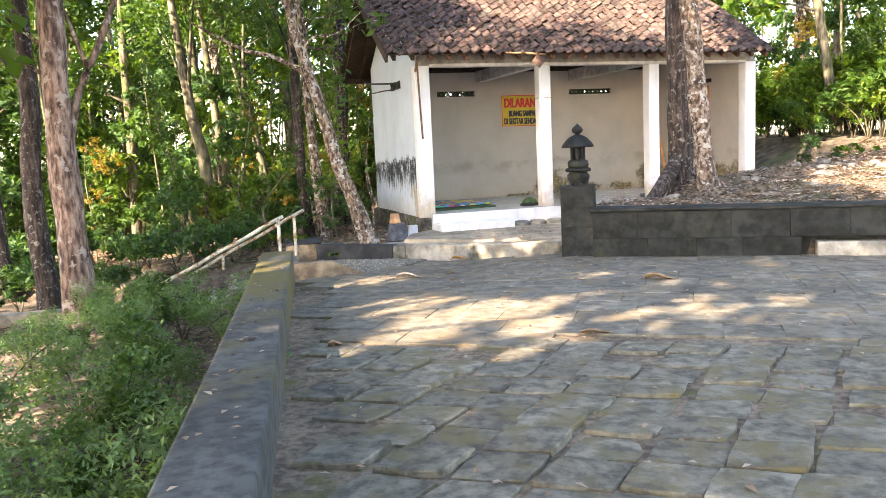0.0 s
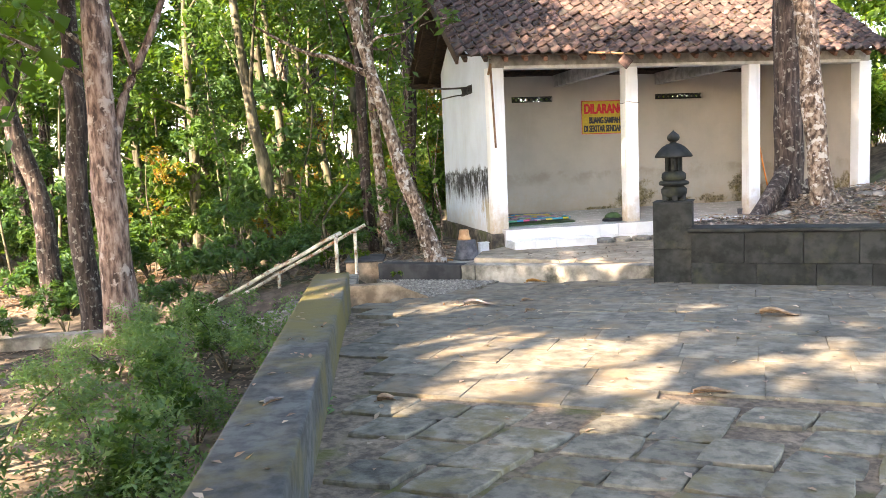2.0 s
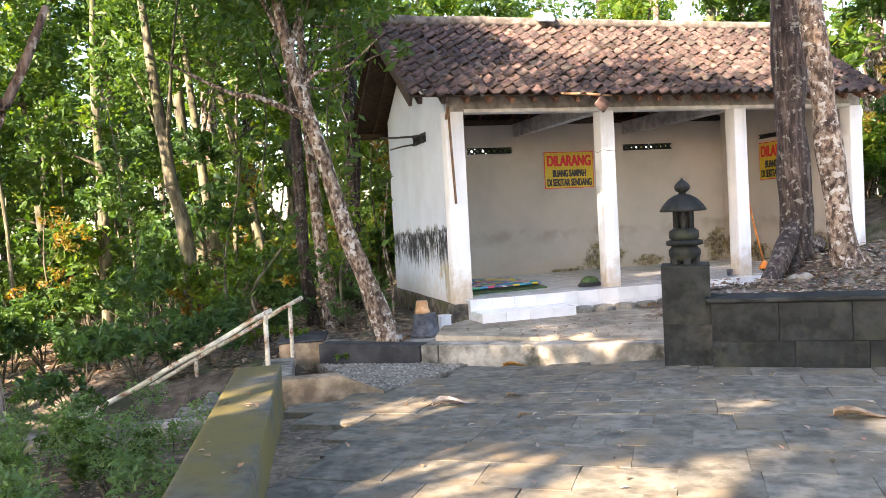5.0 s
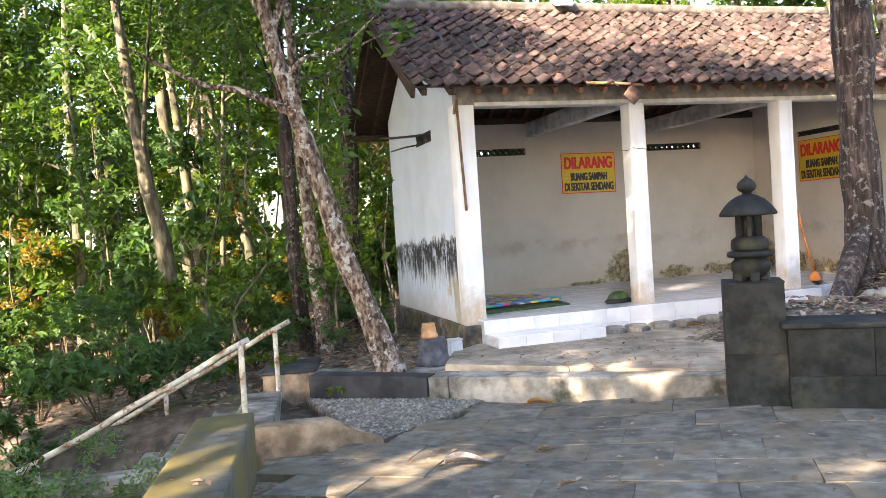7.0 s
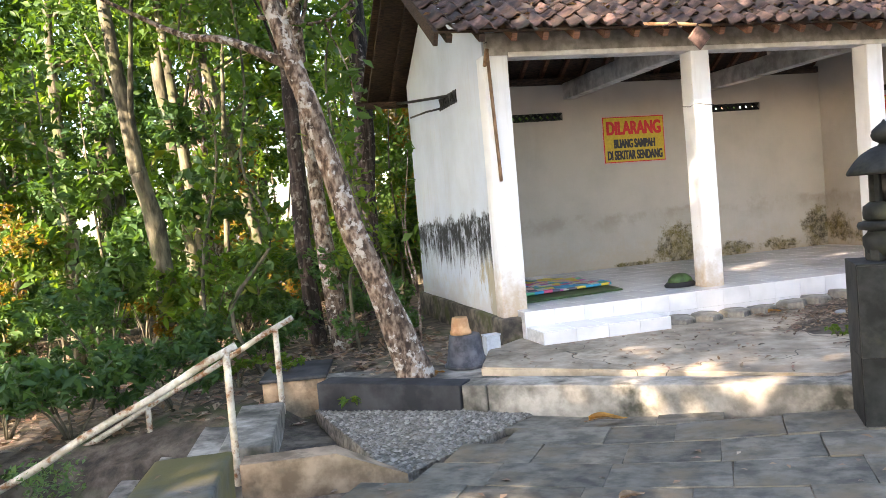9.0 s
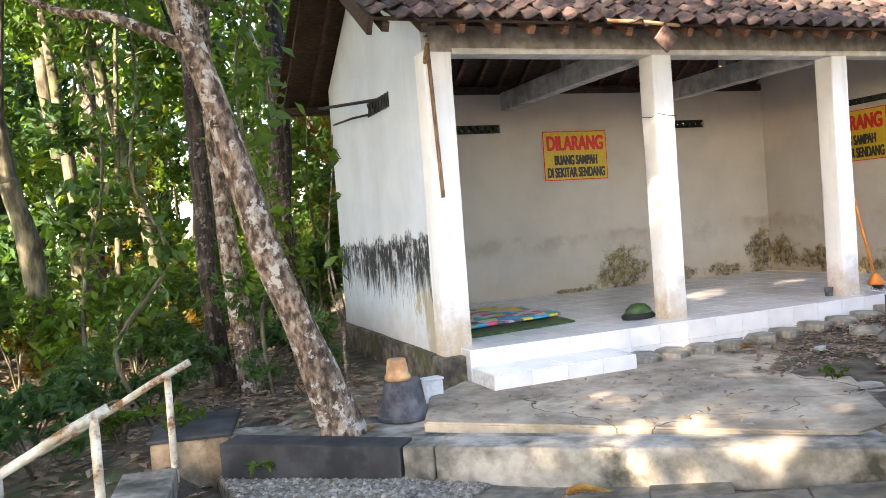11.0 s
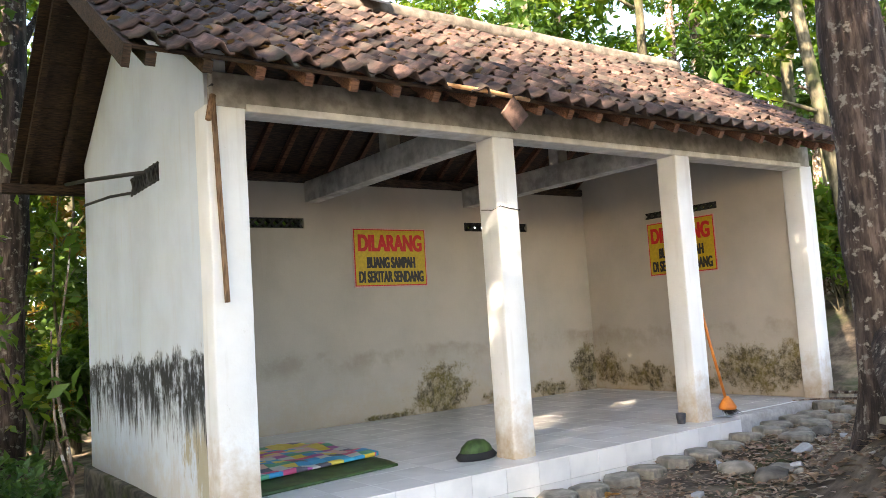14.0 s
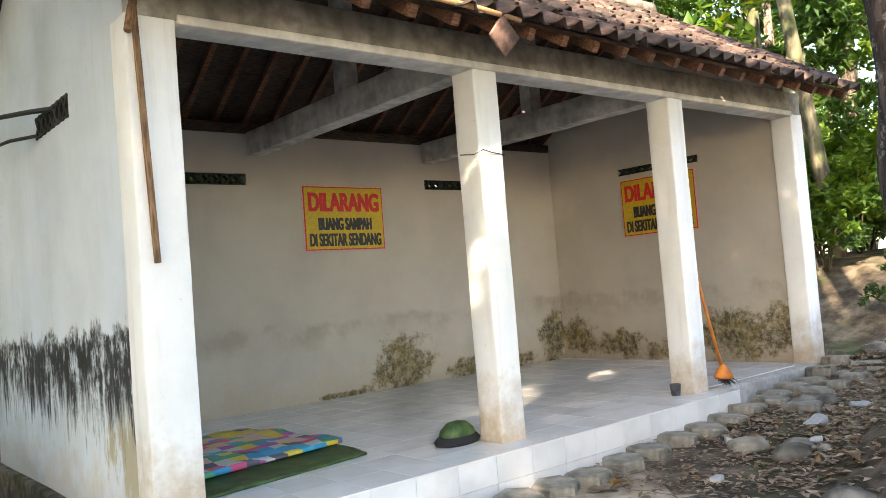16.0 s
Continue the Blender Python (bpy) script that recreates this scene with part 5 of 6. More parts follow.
M_DRY_GREY = surface("grey_dry_leaf", [(0.3, (0.20, 0.17, 0.15)), (0.7, (0.42, 0.37, 0.33))], 14, 0.85, 4, 0.7, 0.3, 0.004)
M_DRY_TAN = surface("tan_dry_leaf", [(0.3, (0.28, 0.17, 0.09)), (0.7, (0.50, 0.34, 0.20))], 14, 0.85, 4, 0.7, 0.3, 0.004)
M_DRY_ORANGE = surface("orange_dry_leaf", [(0.3, (0.36, 0.15, 0.02)), (0.7, (0.62, 0.30, 0.05))], 14, 0.8, 4, 0.7, 0.3, 0.004)
for x, y, z, rz, ln, w, mt, lb in ((-0.36, 9.62, -0.06, 15, 0.32, 0.17, M_DRY_GREY, "large grey curled dry leaf on the paving"), (0.20, 11.38, -0.11, 10, 0.26, 0.12, M_DRY_ORANGE, "large orange dry leaf beside the walkway edge"),
                                   (0.13, 9.85, -0.06, 35, 0.16, 0.08, M_DRY_TAN, "tan dry leaf on the paving"), (0.18, 8.96, 0, 50, 0.16, 0.08, M_DRY_TAN, "tan dry leaf on the paving"),
                                   (2.28, 8.56, 0, -8, 0.32, 0.16, M_DRY_TAN, "large tan dry leaf on the paving"), (-0.617, 6.17, 0, 20, 0.15, 0.11, M_DRY_TAN, "curled tan dry leaf on the paving"),
                                   (1.30, 6.30, 0, 12, 0.26, 0.09, M_DRY_TAN, "shredded tan dry leaf on the paving"), (2.1, 13.95, 0.12, 30, 0.18, 0.09, M_DRY_ORANGE, "orange dry leaf on the earth"),
                                   (3.1, 13.2, 0.26, 60, 0.30, 0.10, M_DRY_TAN, "long brown dry leaf below the big tree"), (-1.0, 12.55, 0.035, 60, 0.13, 0.08, M_DRY_ORANGE, "yellow fallen leaf behind the walkway edge"),
                                   (-0.98, 5.2, 0.30, 70, 0.14, 0.06, M_DRY_GREY, "dark dry leaf on the kerb")):
    curled_leaf(pose(x, y, z, 0, 0, rz), ln, w, mt, lb)

# weeds below the kerb and by the walkway
def shrub(seed, n, h, spread, leaf, size, label):
    return bush(seed, leaf, size, n, h, spread, label)


low = shrub(81, 1900, 0.55, 0.62, M_LEAF_FEATHER, 0.046, "feathery green shrub below the kerb wall")
spots81 = []
while len(spots81) < 26:
    y = rng.uniform(2.6, 10.4)
    x = curb_x(y) - 0.70 - rng.uniform(0, 1) ** 1.5 * 2.1
    if all((x - a) ** 2 + (y - b) ** 2 > 0.16 for a, b, _ in spots81):
        spots81.append((x, y, rng.uniform(0.75, 1.25)))
plant(low, spots81, rng)
tall = shrub(84, 900, 0.9, 0.5, M_LEAF, 0.075, "leafy green weeds on the bank below the kerb")
plant(tall, [(-1.55, 4.7, 0.8), (-2.4, 6.9, 0.9), (-2.1, 5.7, 0.9), (-3.2, 7.9, 0.8), (-1.25, 3.4, 0.7), (-2.9, 9.2, 0.8), (-3.6, 9.9, 0.7)], rng)
weed = shrub(82, 260, 0.28, 0.25, M_LEAF_LIGHT, 0.09, "small bright green weed beside the walkway")
plant(weed, [(-1.65, 12.55, 0.9), (-1.9, 12.75, 0.8), (-0.95, 12.75, 0.6), (-2.5, 13.1, 1.0), (-3.0, 13.4, 1.1), (6.9, 15.8, 0.9), (7.4, 15.4, 1.2), (2.2, 12.7, 0.4)], rng)
fern = shrub(83, 700, 0.7, 0.6, M_LEAF_DARK, 0.12, "dark green fern-like undergrowth")
plant(fern, [(-3.4, 12.9, 1.0), (-4.2, 12.6, 1.1), (-5.0, 12.9, 1.0), (-3.9, 13.8, 1.0), (-5.8, 12.2, 1.0), (-6.6, 12.9, 1.2), (-5.2, 14.0, 1.0), (-6.2, 14.2, 1.2), (-7.6, 13.2, 1.2), (-4.6, 11.9, 0.9), (-6.0, 11.3, 0.9), (-7.2, 10.8, 1.1), (-8.2, 11.8, 1.3), (-3.1, 14.3, 0.8), (-7.2, 15.0, 1.2), (-8.4, 14.2, 1.3), (-6.4, 9.9, 0.8), (-8, 9.6, 1.0)], rng)

# vine with broad leaves climbing beside the gable
sap = tagged(thing("sapling", pose(-1.36, 14.33, -0.02)), "thin sapling with broad green leaves beside the gable wall", "sapling")
limb(sap, "stem", [(0.0, 0, -0.1, 0.016), (0.02, 0.0, 0.6, 0.014), (-0.06, 0.04, 1.2, 0.010), (0.02, 0.05, 1.9, 0.006), (0.06, 0.02, 2.25, 0.003)], M_BARK_PALE, 16, 7, 0.1)
limb(sap, "stem", [(0.02, 0, 0.55, 0.010), (-0.06, -0.03, 0.9, 0.008), (-0.08, 0.0, 1.5, 0.005)], M_BARK_PALE, 8, 6, 0.1)
r = np.random.default_rng(6)
for k in range(26):
    z = r.uniform(0.75, 2.25)
    a = r.uniform(0, 6.28)
    me = leaf_mesh("leaf", [(0.07 * math.cos(a), 0.07 * math.sin(a), z)], 0.14, M_LEAF_LIGHT if k % 3 else M_LEAF, r, 0.3, 0.45, 0.35)
    new("leaf", me).parent = sap

# overhanging branches: big rounded leaves by the terrace, glossy leaves by the eave
def spray(m, label, twigs, count, size, material, seed, slim):
    b = tagged(thing("leafy_branch", m), label, "branch")
    r = np.random.default_rng(seed)
    for tw in twigs:
        limb(b, "twig", tw, M_BARK_PALE, 12, 6, 0.1)
    for k in range(count):
        tw = twigs[k % len(twigs)]
        p = curve_points(tw, 20)[r.integers(5, 20)]
        me = leaf_mesh("leaf", [p[:3] + r.normal(size=3) * size * 0.45], size, material, r, 0.25, slim, 0.45)
        new("leaf", me).parent = b
    return b


spray(pose(-4.62, 10.20, 0.12), "pale branch with broad round green leaves", [[(0, 0, 2.32, 0.03), (-0.4, -0.18, 2.62, 0.024), (-0.85, -0.38, 2.87, 0.018), (-1.4, -0.6, 3.1, 0.012)], [(0, 0, 2.63, 0.03), (-0.3, -0.12, 2.95, 0.024), (-0.6, -0.24, 3.18, 0.018), (-1.1, -0.4, 3.5, 0.012)],
      [(-0.5, -0.22, 2.68, 0.012), (-0.52, -0.5, 2.4, 0.009), (-0.62, -0.7, 2.0, 0.006), (-0.70, -0.8, 1.7, 0.003)], [(-0.7, -0.3, 2.8, 0.012), (-0.9, -0.6, 2.6, 0.009), (-0.95, -0.8, 2.3, 0.004)], [(-0.6, -0.24, 3.18, 0.012), (-0.5, -0.5, 3.1, 0.009), (-0.35, -0.8, 2.95, 0.004)]], 80, 0.23, M_LEAF_LIGHT, 91, 0.72)
spray(pose(-1.72, 12.66, 2.92), "branch of glossy green leaves over the eave", [[(-0.6, 0.2, 0.2, 0.02), (0.0, 0.0, 0.05, 0.014), (0.5, -0.1, 0.35, 0.008), (0.9, -0.15, 0.4, 0.004)], [(-0.4, 0.1, 0.5, 0.012), (0.1, 0.1, 0.55, 0.01), (0.6, 0.0, 0.75, 0.004)],
      [(0.0, 0.0, 0.05, 0.01), (0.15, 0.1, -0.35, 0.007), (0.2, 0.1, -0.8, 0.004)], [(-0.3, 0.5, 0.9, 0.012), (0.2, 0.6, 0.9, 0.01), (0.8, 0.6, 1.1, 0.004)]], 200, 0.16, M_LEAF, 92, 0.42)

# hanging vines between the leaning tree and the gable
def vine(x, y, top, seed):
    r = np.random.default_rng(seed)
    v = tagged(thing("vine", pose(x, y, ground_z(x, y))), "thin leafy vine climbing up from the forest floor", "vine", "climbing vines")
    ctrl = [(0.12 * r.normal() * (k > 0), 0.1 * r.normal() * (k > 0), top * k / 6 - 0.05, 0.022 - 0.002 * k) for k in range(7)]
    limb(v, "stem", ctrl, M_BARK_GREY, 24, 6, 0.15, seed)
    pts = curve_points(ctrl, 60)[:, :3]
    c = np.repeat(pts[12:], 7, axis=0)
    f = new("foliage", leaf_mesh("foliage", c + r.normal(size=c.shape) * 0.11, 0.12, M_LEAF if seed % 2 else M_LEAF_LIGHT, r, 0.2, 0.5, 0.4))
    f.parent = v
    return v


for k, (x, y, h) in enumerate(((-2.05, 14.6, 4.6), (-2.9, 13.9, 4.2), (-3.7, 14.9, 4.4), (-4.6, 13.6, 3.4), (-2.2, 16.3, 4.4))):
    vine(x, y, h, 200 + k)
for x, y, sc in ((-2.05, 18.4, 0.9), (-1.4, 19.2, 0.8), (-4.4, 18.6, 0.8), (-7.4, 16.6, 0.7)):
    copy_thing(young[2], pose(x, y, ground_z(x, y), 0, 0, 70 * x)).scale = (sc,) * 3
for x, y, sc in ((8.4, 18.6, 1.5), (9.1, 19.4, 1.6), (10.0, 20.4, 1.7), (8.0, 20.0, 1.5), (9.7, 18.0, 1.5), (11.0, 20.0, 1.7), (10.6, 18.8, 1.6), (8.3, 16.4, 1.1), (9.0, 15.4, 1.2), (9.7, 16.3, 1.3), (8.9, 17.2, 1.3), (10.2, 14.9, 1.3), (11.2, 15.8, 1.4), (7.9, 21.5, 1.6), (7.3, 17.3, 0.9), (7.8, 17.9, 1.2), (7.5, 18.8, 1.4), (7.9, 16.7, 0.8)):
    copy_thing(bushes[2], pose(x, y, ground_z(x, y) - 0.03, 0, 0, 50 * x)).scale = (sc,) * 3

# ---------- things in and around the pavilion ----------
pipe = tagged(thing("black_pipe", PAV), "thin black pipe sticking out of the gable wall", "pipe")
part("rod", tube([(0.05, 1.25, 2.60), (-0.10, 1.5, 2.61), (-0.26, 2.0, 2.65), (-0.30, 2.6, 2.72)], [0.016] * 4, 8), M_BLACK, pipe)
part("rod", tube([(0.05, 1.66, 2.52), (-0.12, 1.9, 2.51), (-0.22, 2.3, 2.50)], [0.012] * 3, 8), M_BLACK, pipe)
lath = tagged(thing("wooden_lath", PAV @ pose(0.055, -0.020, 0)), "brown wooden lath fixed along the corner", "lath")
part("stick", box(-0.016, -0.014, 1.58, 0.010, 0.016, 2.80, 0.004, pose(0.065, 0, 0, 0, -1.9, 0)), M_TIMBER, lath)
part("bracket", tube([(-0.075, -0.03, 2.66), (-0.05, -0.012, 2.74), (-0.03, 0.0, 2.82)], [0.018, 0.022, 0.020], 8), M_TIMBER, lath)
part("spike", tube([(-0.02, 0.20, 2.90), (-0.03, 0.0, 2.885)], [0.010, 0.008], 6), M_BLACK, lath)

wire = tagged(thing("wire", PAV), "thin dark wire tied round the column", "wire")
part("loop", tube([(2.124, 0.12, 2.20), (2.122, -0.014, 2.18), (2.2, -0.018, 2.215), (2.28, -0.018, 2.20), (2.392, -0.016, 2.19), (2.394, 0.12, 2.20)], [0.004] * 6, 5), M_BLACK, wire)

bucket = tagged(thing("bucket", pose(-0.80, 12.86, 0.022, 0, 0, 20)), "upturned dark grey plastic bucket with a scuffed side", "bucket")
M_BUCKET = surface("scuffed_grey_plastic", [(0.3, (0.045, 0.047, 0.055)), (0.7, (0.12, 0.12, 0.13))], 12, 0.55, 4, 0.7, 0.1)
part("shell", turned([(0.178, 0.0), (0.180, 0.02), (0.170, 0.024), (0.130, 0.27), (0.126, 0.275)], 28), M_BUCKET, bucket)
part("rim", turned([(0.181, 0.0), (0.188, 0.006), (0.188, 0.026), (0.178, 0.03)], 28), M_BUCKET, bucket)
pot = tagged(thing("flower_pot", pose(-0.83, 12.87, 0.298)), "upturned tan clay pot on the bucket", "pot")
M_TERRACOTTA = surface("pale_terracotta", [(0.3, (0.46, 0.24, 0.11)), (0.7, (0.62, 0.38, 0.20))], 12, 0.8, 4, 0.8, 0.15)
part("body", turned([(0.092, 0.0), (0.092, 0.03), (0.082, 0.035), (0.066, 0.14), (0.062, 0.145)], 24), M_TERRACOTTA, pot)
crate = tagged(thing("box", pose(-0.60, 13.28, 0.026, 0, 0, 25)), "small white plastic box behind the bucket", "box")
M_WHITE_PLASTIC = plain("white_plastic", (0.66, 0.68, 0.70), 0.5)
part("body", box(-0.06, -0.05, 0.0, 0.08, 0.05, 0.17, 0.010), M_WHITE_PLASTIC, crate)
part("lid", box(-0.066, -0.056, 0.172, 0.086, 0.056, 0.188, 0.005), M_WHITE_PLASTIC, crate)


def draped(name, outline, z, thick, material, parent_label, category, m, wave=0.012, seed=0):
    """A mat with a wavy surface, within a plan quadrilateral."""
    n = 18
    a, b, c, d = (Vector(p) for p in outline)
    bm = bmesh.new()
    grid = []
    for i in range(n):
        row = []
        for j in range(n):
            s, t = i / (n - 1), j / (n - 1)
            p = a.lerp(b, s).lerp(d.lerp(c, s), t)
            e = noise.noise(Vector((p.x * 3 + seed, p.y * 3, 0))) + 0.5 * noise.noise(Vector((p.x * 8, p.y * 8, seed)))
            row.append(bm.verts.new((p.x + 0.02 * noise.noise(Vector((p.y * 6, seed, 0))), p.y, thick + max(0.0, 0.5 + e) * wave)))
        grid.append(row)
    for i in range(n - 1):
        for j in range(n - 1):
            bm.faces.new((grid[i][j], grid[i + 1][j], grid[i + 1][j + 1], grid[i][j + 1])).smooth = True
    ext = bmesh.ops.extrude_face_region(bm, geom=bm.faces[:])
    for v in ext["geom"]:
        if isinstance(v, bmesh.types.BMVert):
            v.co.z = 0.001
    bmesh.ops.recalc_face_normals(bm, faces=bm.faces[:])
    ob = mesh_obj(name, bm, material)
    ob.matrix_world = m @ pose(0, 0, z)
    return tagged(ob, parent_label, category)


def patchwork():
    m, n, l, p = nodes_of("patchwork_print")
    co = n.new("ShaderNodeTexCoord").outputs["Object"]
    sep = n.new("ShaderNodeSeparateXYZ")
    l.new(co, sep.inputs[0])
    snap = n.new("ShaderNodeVectorMath")
    snap.operation = "SNAP"
    snap.inputs[1].default_value = (0.105, 0.105, 10)
    warp = n.new("ShaderNodeVectorMath")
    wn2 = n.new("ShaderNodeTexNoise")
    wn2.inputs["Scale"].default_value = 6
    l.new(co, wn2.inputs[0])
    sc = n.new("ShaderNodeVectorMath")
    sc.operation = "SCALE"
    sc.inputs[3].default_value = 0.05
    l.new(wn2.outputs[1], sc.inputs[0])
    l.new(co, warp.inputs[0])
    l.new(sc.outputs[0], warp.inputs[1])
    l.new(warp.outputs[0], snap.inputs[0])
    wht = n.new("ShaderNodeTexWhiteNoise")
    l.new(snap.outputs[0], wht.inputs[0])
    r = n.new("ShaderNodeValToRGB")
    r.color_ramp.interpolation = "CONSTANT"
    cols = [(0.70, 0.10, 0.22), (0.02, 0.30, 0.55), (0.75, 0.55, 0.06), (0.10, 0.10, 0.14), (0.75, 0.45, 0.38), (0.08, 0.36, 0.20), (0.60, 0.60, 0.55), (0.03, 0.38, 0.60), (0.80, 0.62, 0.10), (0.45, 0.10, 0.35)]
    while len(r.color_ramp.elements) < len(cols):
        r.color_ramp.elements.new(0.5)
    for i, (e, c) in enumerate(zip(r.color_ramp.elements, cols)):
        e.position, e.color = i / len(cols), (*c, 1)
    l.new(wht.outputs[0], r.inputs[0])
    l.new(r.outputs[0], p.inputs["Base Color"])
    p.inputs["Roughness"].default_value = 0.55
    return m


M_GREEN_MAT = surface("green_tarpaulin", [(0.3, (0.035, 0.075, 0.022)), (0.7, (0.060, 0.125, 0.035))], 10, 0.55, 3, 0.75, 0.2)
draped("tarpaulin", ((0.29, 0.36), (1.52, 0.55), (1.60, 1.1), (0.27, 1.2)), FLOOR + 0.002, 0.012, M_GREEN_MAT, "dark green tarpaulin folded flat on the tiles", "mat", PAV, 0.012, 2)
draped("sleeping_mat", ((0.28, 0.70), (1.58, 0.92), (1.45, 2.1), (0.30, 2.0)), FLOOR + 0.034, 0.012, patchwork(), "multicoloured patchwork-print mat lying on the tarpaulin", "mat", PAV, 0.03, 5)
M_BLACK_CLOTH = plain("black_cloth", (0.016, 0.018, 0.022), 0.85)
bag = tagged(thing("bag", PAV @ pose(2.06, 0.30, FLOOR + 0.002, 0, 0, 10)), "small green and black cloth bag beside the column", "bag")
part("base", turned([(0.22, 0.0), (0.24, 0.02), (0.20, 0.045), (0.10, 0.055)], 18), M_BLACK_CLOTH, bag)
part("top", turned([(0.19, 0.046), (0.17, 0.08), (0.10, 0.115), (0.02, 0.125)], 18), M_GREEN_MAT, bag, "green cloth top")
for ch in bag.children:
    ch.matrix_local = Matrix.Diagonal((0.80, 0.5, 1.15, 1))
cup = tagged(thing("cup", PAV @ pose(4.20, 0.10, FLOOR + 0.002)), "small dark plastic cup at the column's foot", "cup")
part("body", turned([(0.035, 0.0), (0.045, 0.09), (0.041, 0.09), (0.032, 0.01)], 16), M_BUCKET, cup)

# broom leaning on the column
M_ORANGE = surface("worn_orange_plastic", [(0.3, (0.60, 0.17, 0.02)), (0.7, (0.75, 0.26, 0.04))], 12, 0.5, 4, 0.8, 0.1)
broom = tagged(thing("broom", PAV @ pose(4.70, -0.03, FLOOR + 0.002)), "broom with an orange handle and black bristles leaning on the column", "broom")
part("handle", tube([(0.0, 0.0, 0.12), (-0.10, 0.05, 0.66), (-0.175, 0.085, 1.12)], [0.013] * 3, 10), M_ORANGE, broom)
part("head", turned([(0.075, 0.075), (0.080, 0.095), (0.05, 0.15), (0.018, 0.19)], 16), M_ORANGE, broom, "orange plastic broom head")
bm = bmesh.new()
r2 = random.Random(3)
for k in range(90):
    a, q = r2.uniform(0, 6.28), r2.uniform(0, 0.07)
    x0, y0 = math.cos(a) * q, math.sin(a) * q * 0.6
    v = [bm.verts.new((x0 + dx, y0 + dy, 0.08)) for dx, dy in ((0.004, 0), (-0.002, 0.004), (-0.002, -0.004))] + [bm.verts.new((x0 * 1.9 + 0.07, y0 * 1.9 - 0.02, r2.uniform(0, 0.015)))]
    for i in range(3):
        bm.faces.new((v[i], v[(i + 1) % 3], v[3]))
part("bristles", bm, M_BLACK, broom, "black bristles")

# blue plastic scrap on the ridge
M_BLUE_SCRAP = plain("pale_blue_plastic", (0.36, 0.45, 0.60), 0.5)
scrap = draped("plastic_scrap", ((-0.12, -0.10), (0.12, -0.12), (0.16, 0.12), (-0.14, 0.10)), 0, 0.01, M_BLUE_SCRAP, "scrap of pale blue plastic caught on the ridge", "plastic scrap", PAV @ pose(2.08, RIDGE_V - 0.16, RIDGE_Z + 0.10, 28, 0, 0), 0.10, 7)

stick = tagged(thing("bamboo_stick", PAV), "pinkish bamboo stick tucked under the broken eave", "stick")
part("rod", tube([(1.35, EAVE_V - 0.05, EAVE_Z + 0.03), (1.7, EAVE_V - 0.06, EAVE_Z + 0.02), (2.05, EAVE_V - 0.06, EAVE_Z + 0.0)], [0.016, 0.017, 0.015], 8), M_TERRACOTTA, stick)
shard = tagged(thing("broken_tile", PAV @ pose(1.92, EAVE_V - 0.02, EAVE_Z - 0.10, 20, 35, 15)), "broken clay tile hanging from the eave", "roof tile")
part("piece", rough_box(-0.09, -0.02, -0.07, 0.10, 0.0, 0.09, 3, 0.012, 0.006), M_ROOF, shard)

# six-sided pavers along the tiled edge, and loose stones
hexm = turned([(0.15, 0.0), (0.155, 0.02), (0.15, 0.075), (0.135, 0.088)], 6)
me_hex = bpy.data.meshes.new("paver")
hexm.to_mesh(me_hex)
hexm.free()
me_hex.materials.append(M_RISER)
r3 = random.Random(8)
k = 0
for row in range(2):
    u = 1.62 + row * 0.2
    while u < 6.6:
        v = -0.36 - row * 0.28 + r3.uniform(-0.03, 0.03) + (0.16 if u > 4.9 else 0)
        if row == 0 or u > 4.3 and r3.random() < 0.7:
            x, y, _ = PAV @ Vector((u, v, 0))
            ob = new("paver", me_hex)
            gz = ground_z(x, y)
            ob.matrix_world = pose(x, y, max(gz - 0.03, 0.06), r3.uniform(-4, 4), r3.uniform(-4, 4), r3.uniform(0, 60))
            tagged(ob, "grey six-sided concrete paver along the tiled edge", "paver", "edge pavers")
        u += 0.31 + r3.uniform(-0.02, 0.05)


def stone_mesh(seed, r):
    bm = bmesh.new()
    bmesh.ops.create_icosphere(bm, subdivisions=2, radius=r)
    for v in bm.verts:
        v.co *= 1 + 0.35 * noise.noise(v.co / r * 1.3 + Vector((seed, 0, 0)))
        v.co.z *= 0.55
    for f in bm.faces:
        f.smooth = True
    me = bpy.data.meshes.new("stone")
    bm.to_mesh(me)
    bm.free()
    me.materials.append(M_RISER if seed % 2 else M_ROCK)
    return me


stones = [stone_mesh(s, 0.09) for s in range(5)]
for i in range(46):
    while True:
        x, y = r3.uniform(1.8, 6.8), r3.uniform(11, 16.2)
        if on_mound(x, y):
            break
    s = r3.uniform(0.5, 1.5)
    ob = new("stone", stones[i % 5])
    ob.matrix_world = pose(x, y, ground_z(x, y) + 0.015, 0, 0, r3.uniform(0, 360)) @ Matrix.Diagonal((s, s * r3.uniform(0.7, 1.2), s, 1))
    tagged(ob, "rough grey stone half sunk in leafy earth", "stone", "loose stones")
# fallen twigs on the mound
for i in range(70):
    while True:
        x, y = r3.uniform(1.9, 8), r3.uniform(9.5, 14)
        if on_mound(x, y):
            break
    a, ln = r3.uniform(0, 360), r3.uniform(0.25, 1.3)
    bm = tube([(ln * (q / 5 - 0.5), 0.04 * math.sin(q * 1.3 + i), 0.01 + 0.015 * math.sin(q + i)) for q in range(6)], [0.012, 0.012, 0.01, 0.009, 0.007, 0.004], 6)
    ob = mesh_obj("twig", bm, M_BARK_PALE)
    ob.matrix_world = pose(x, y, ground_z(x, y) + 0.02, 0, 0, a)
    tagged(ob, "dry fallen twig among the leaves", "twig", "fallen twigs")
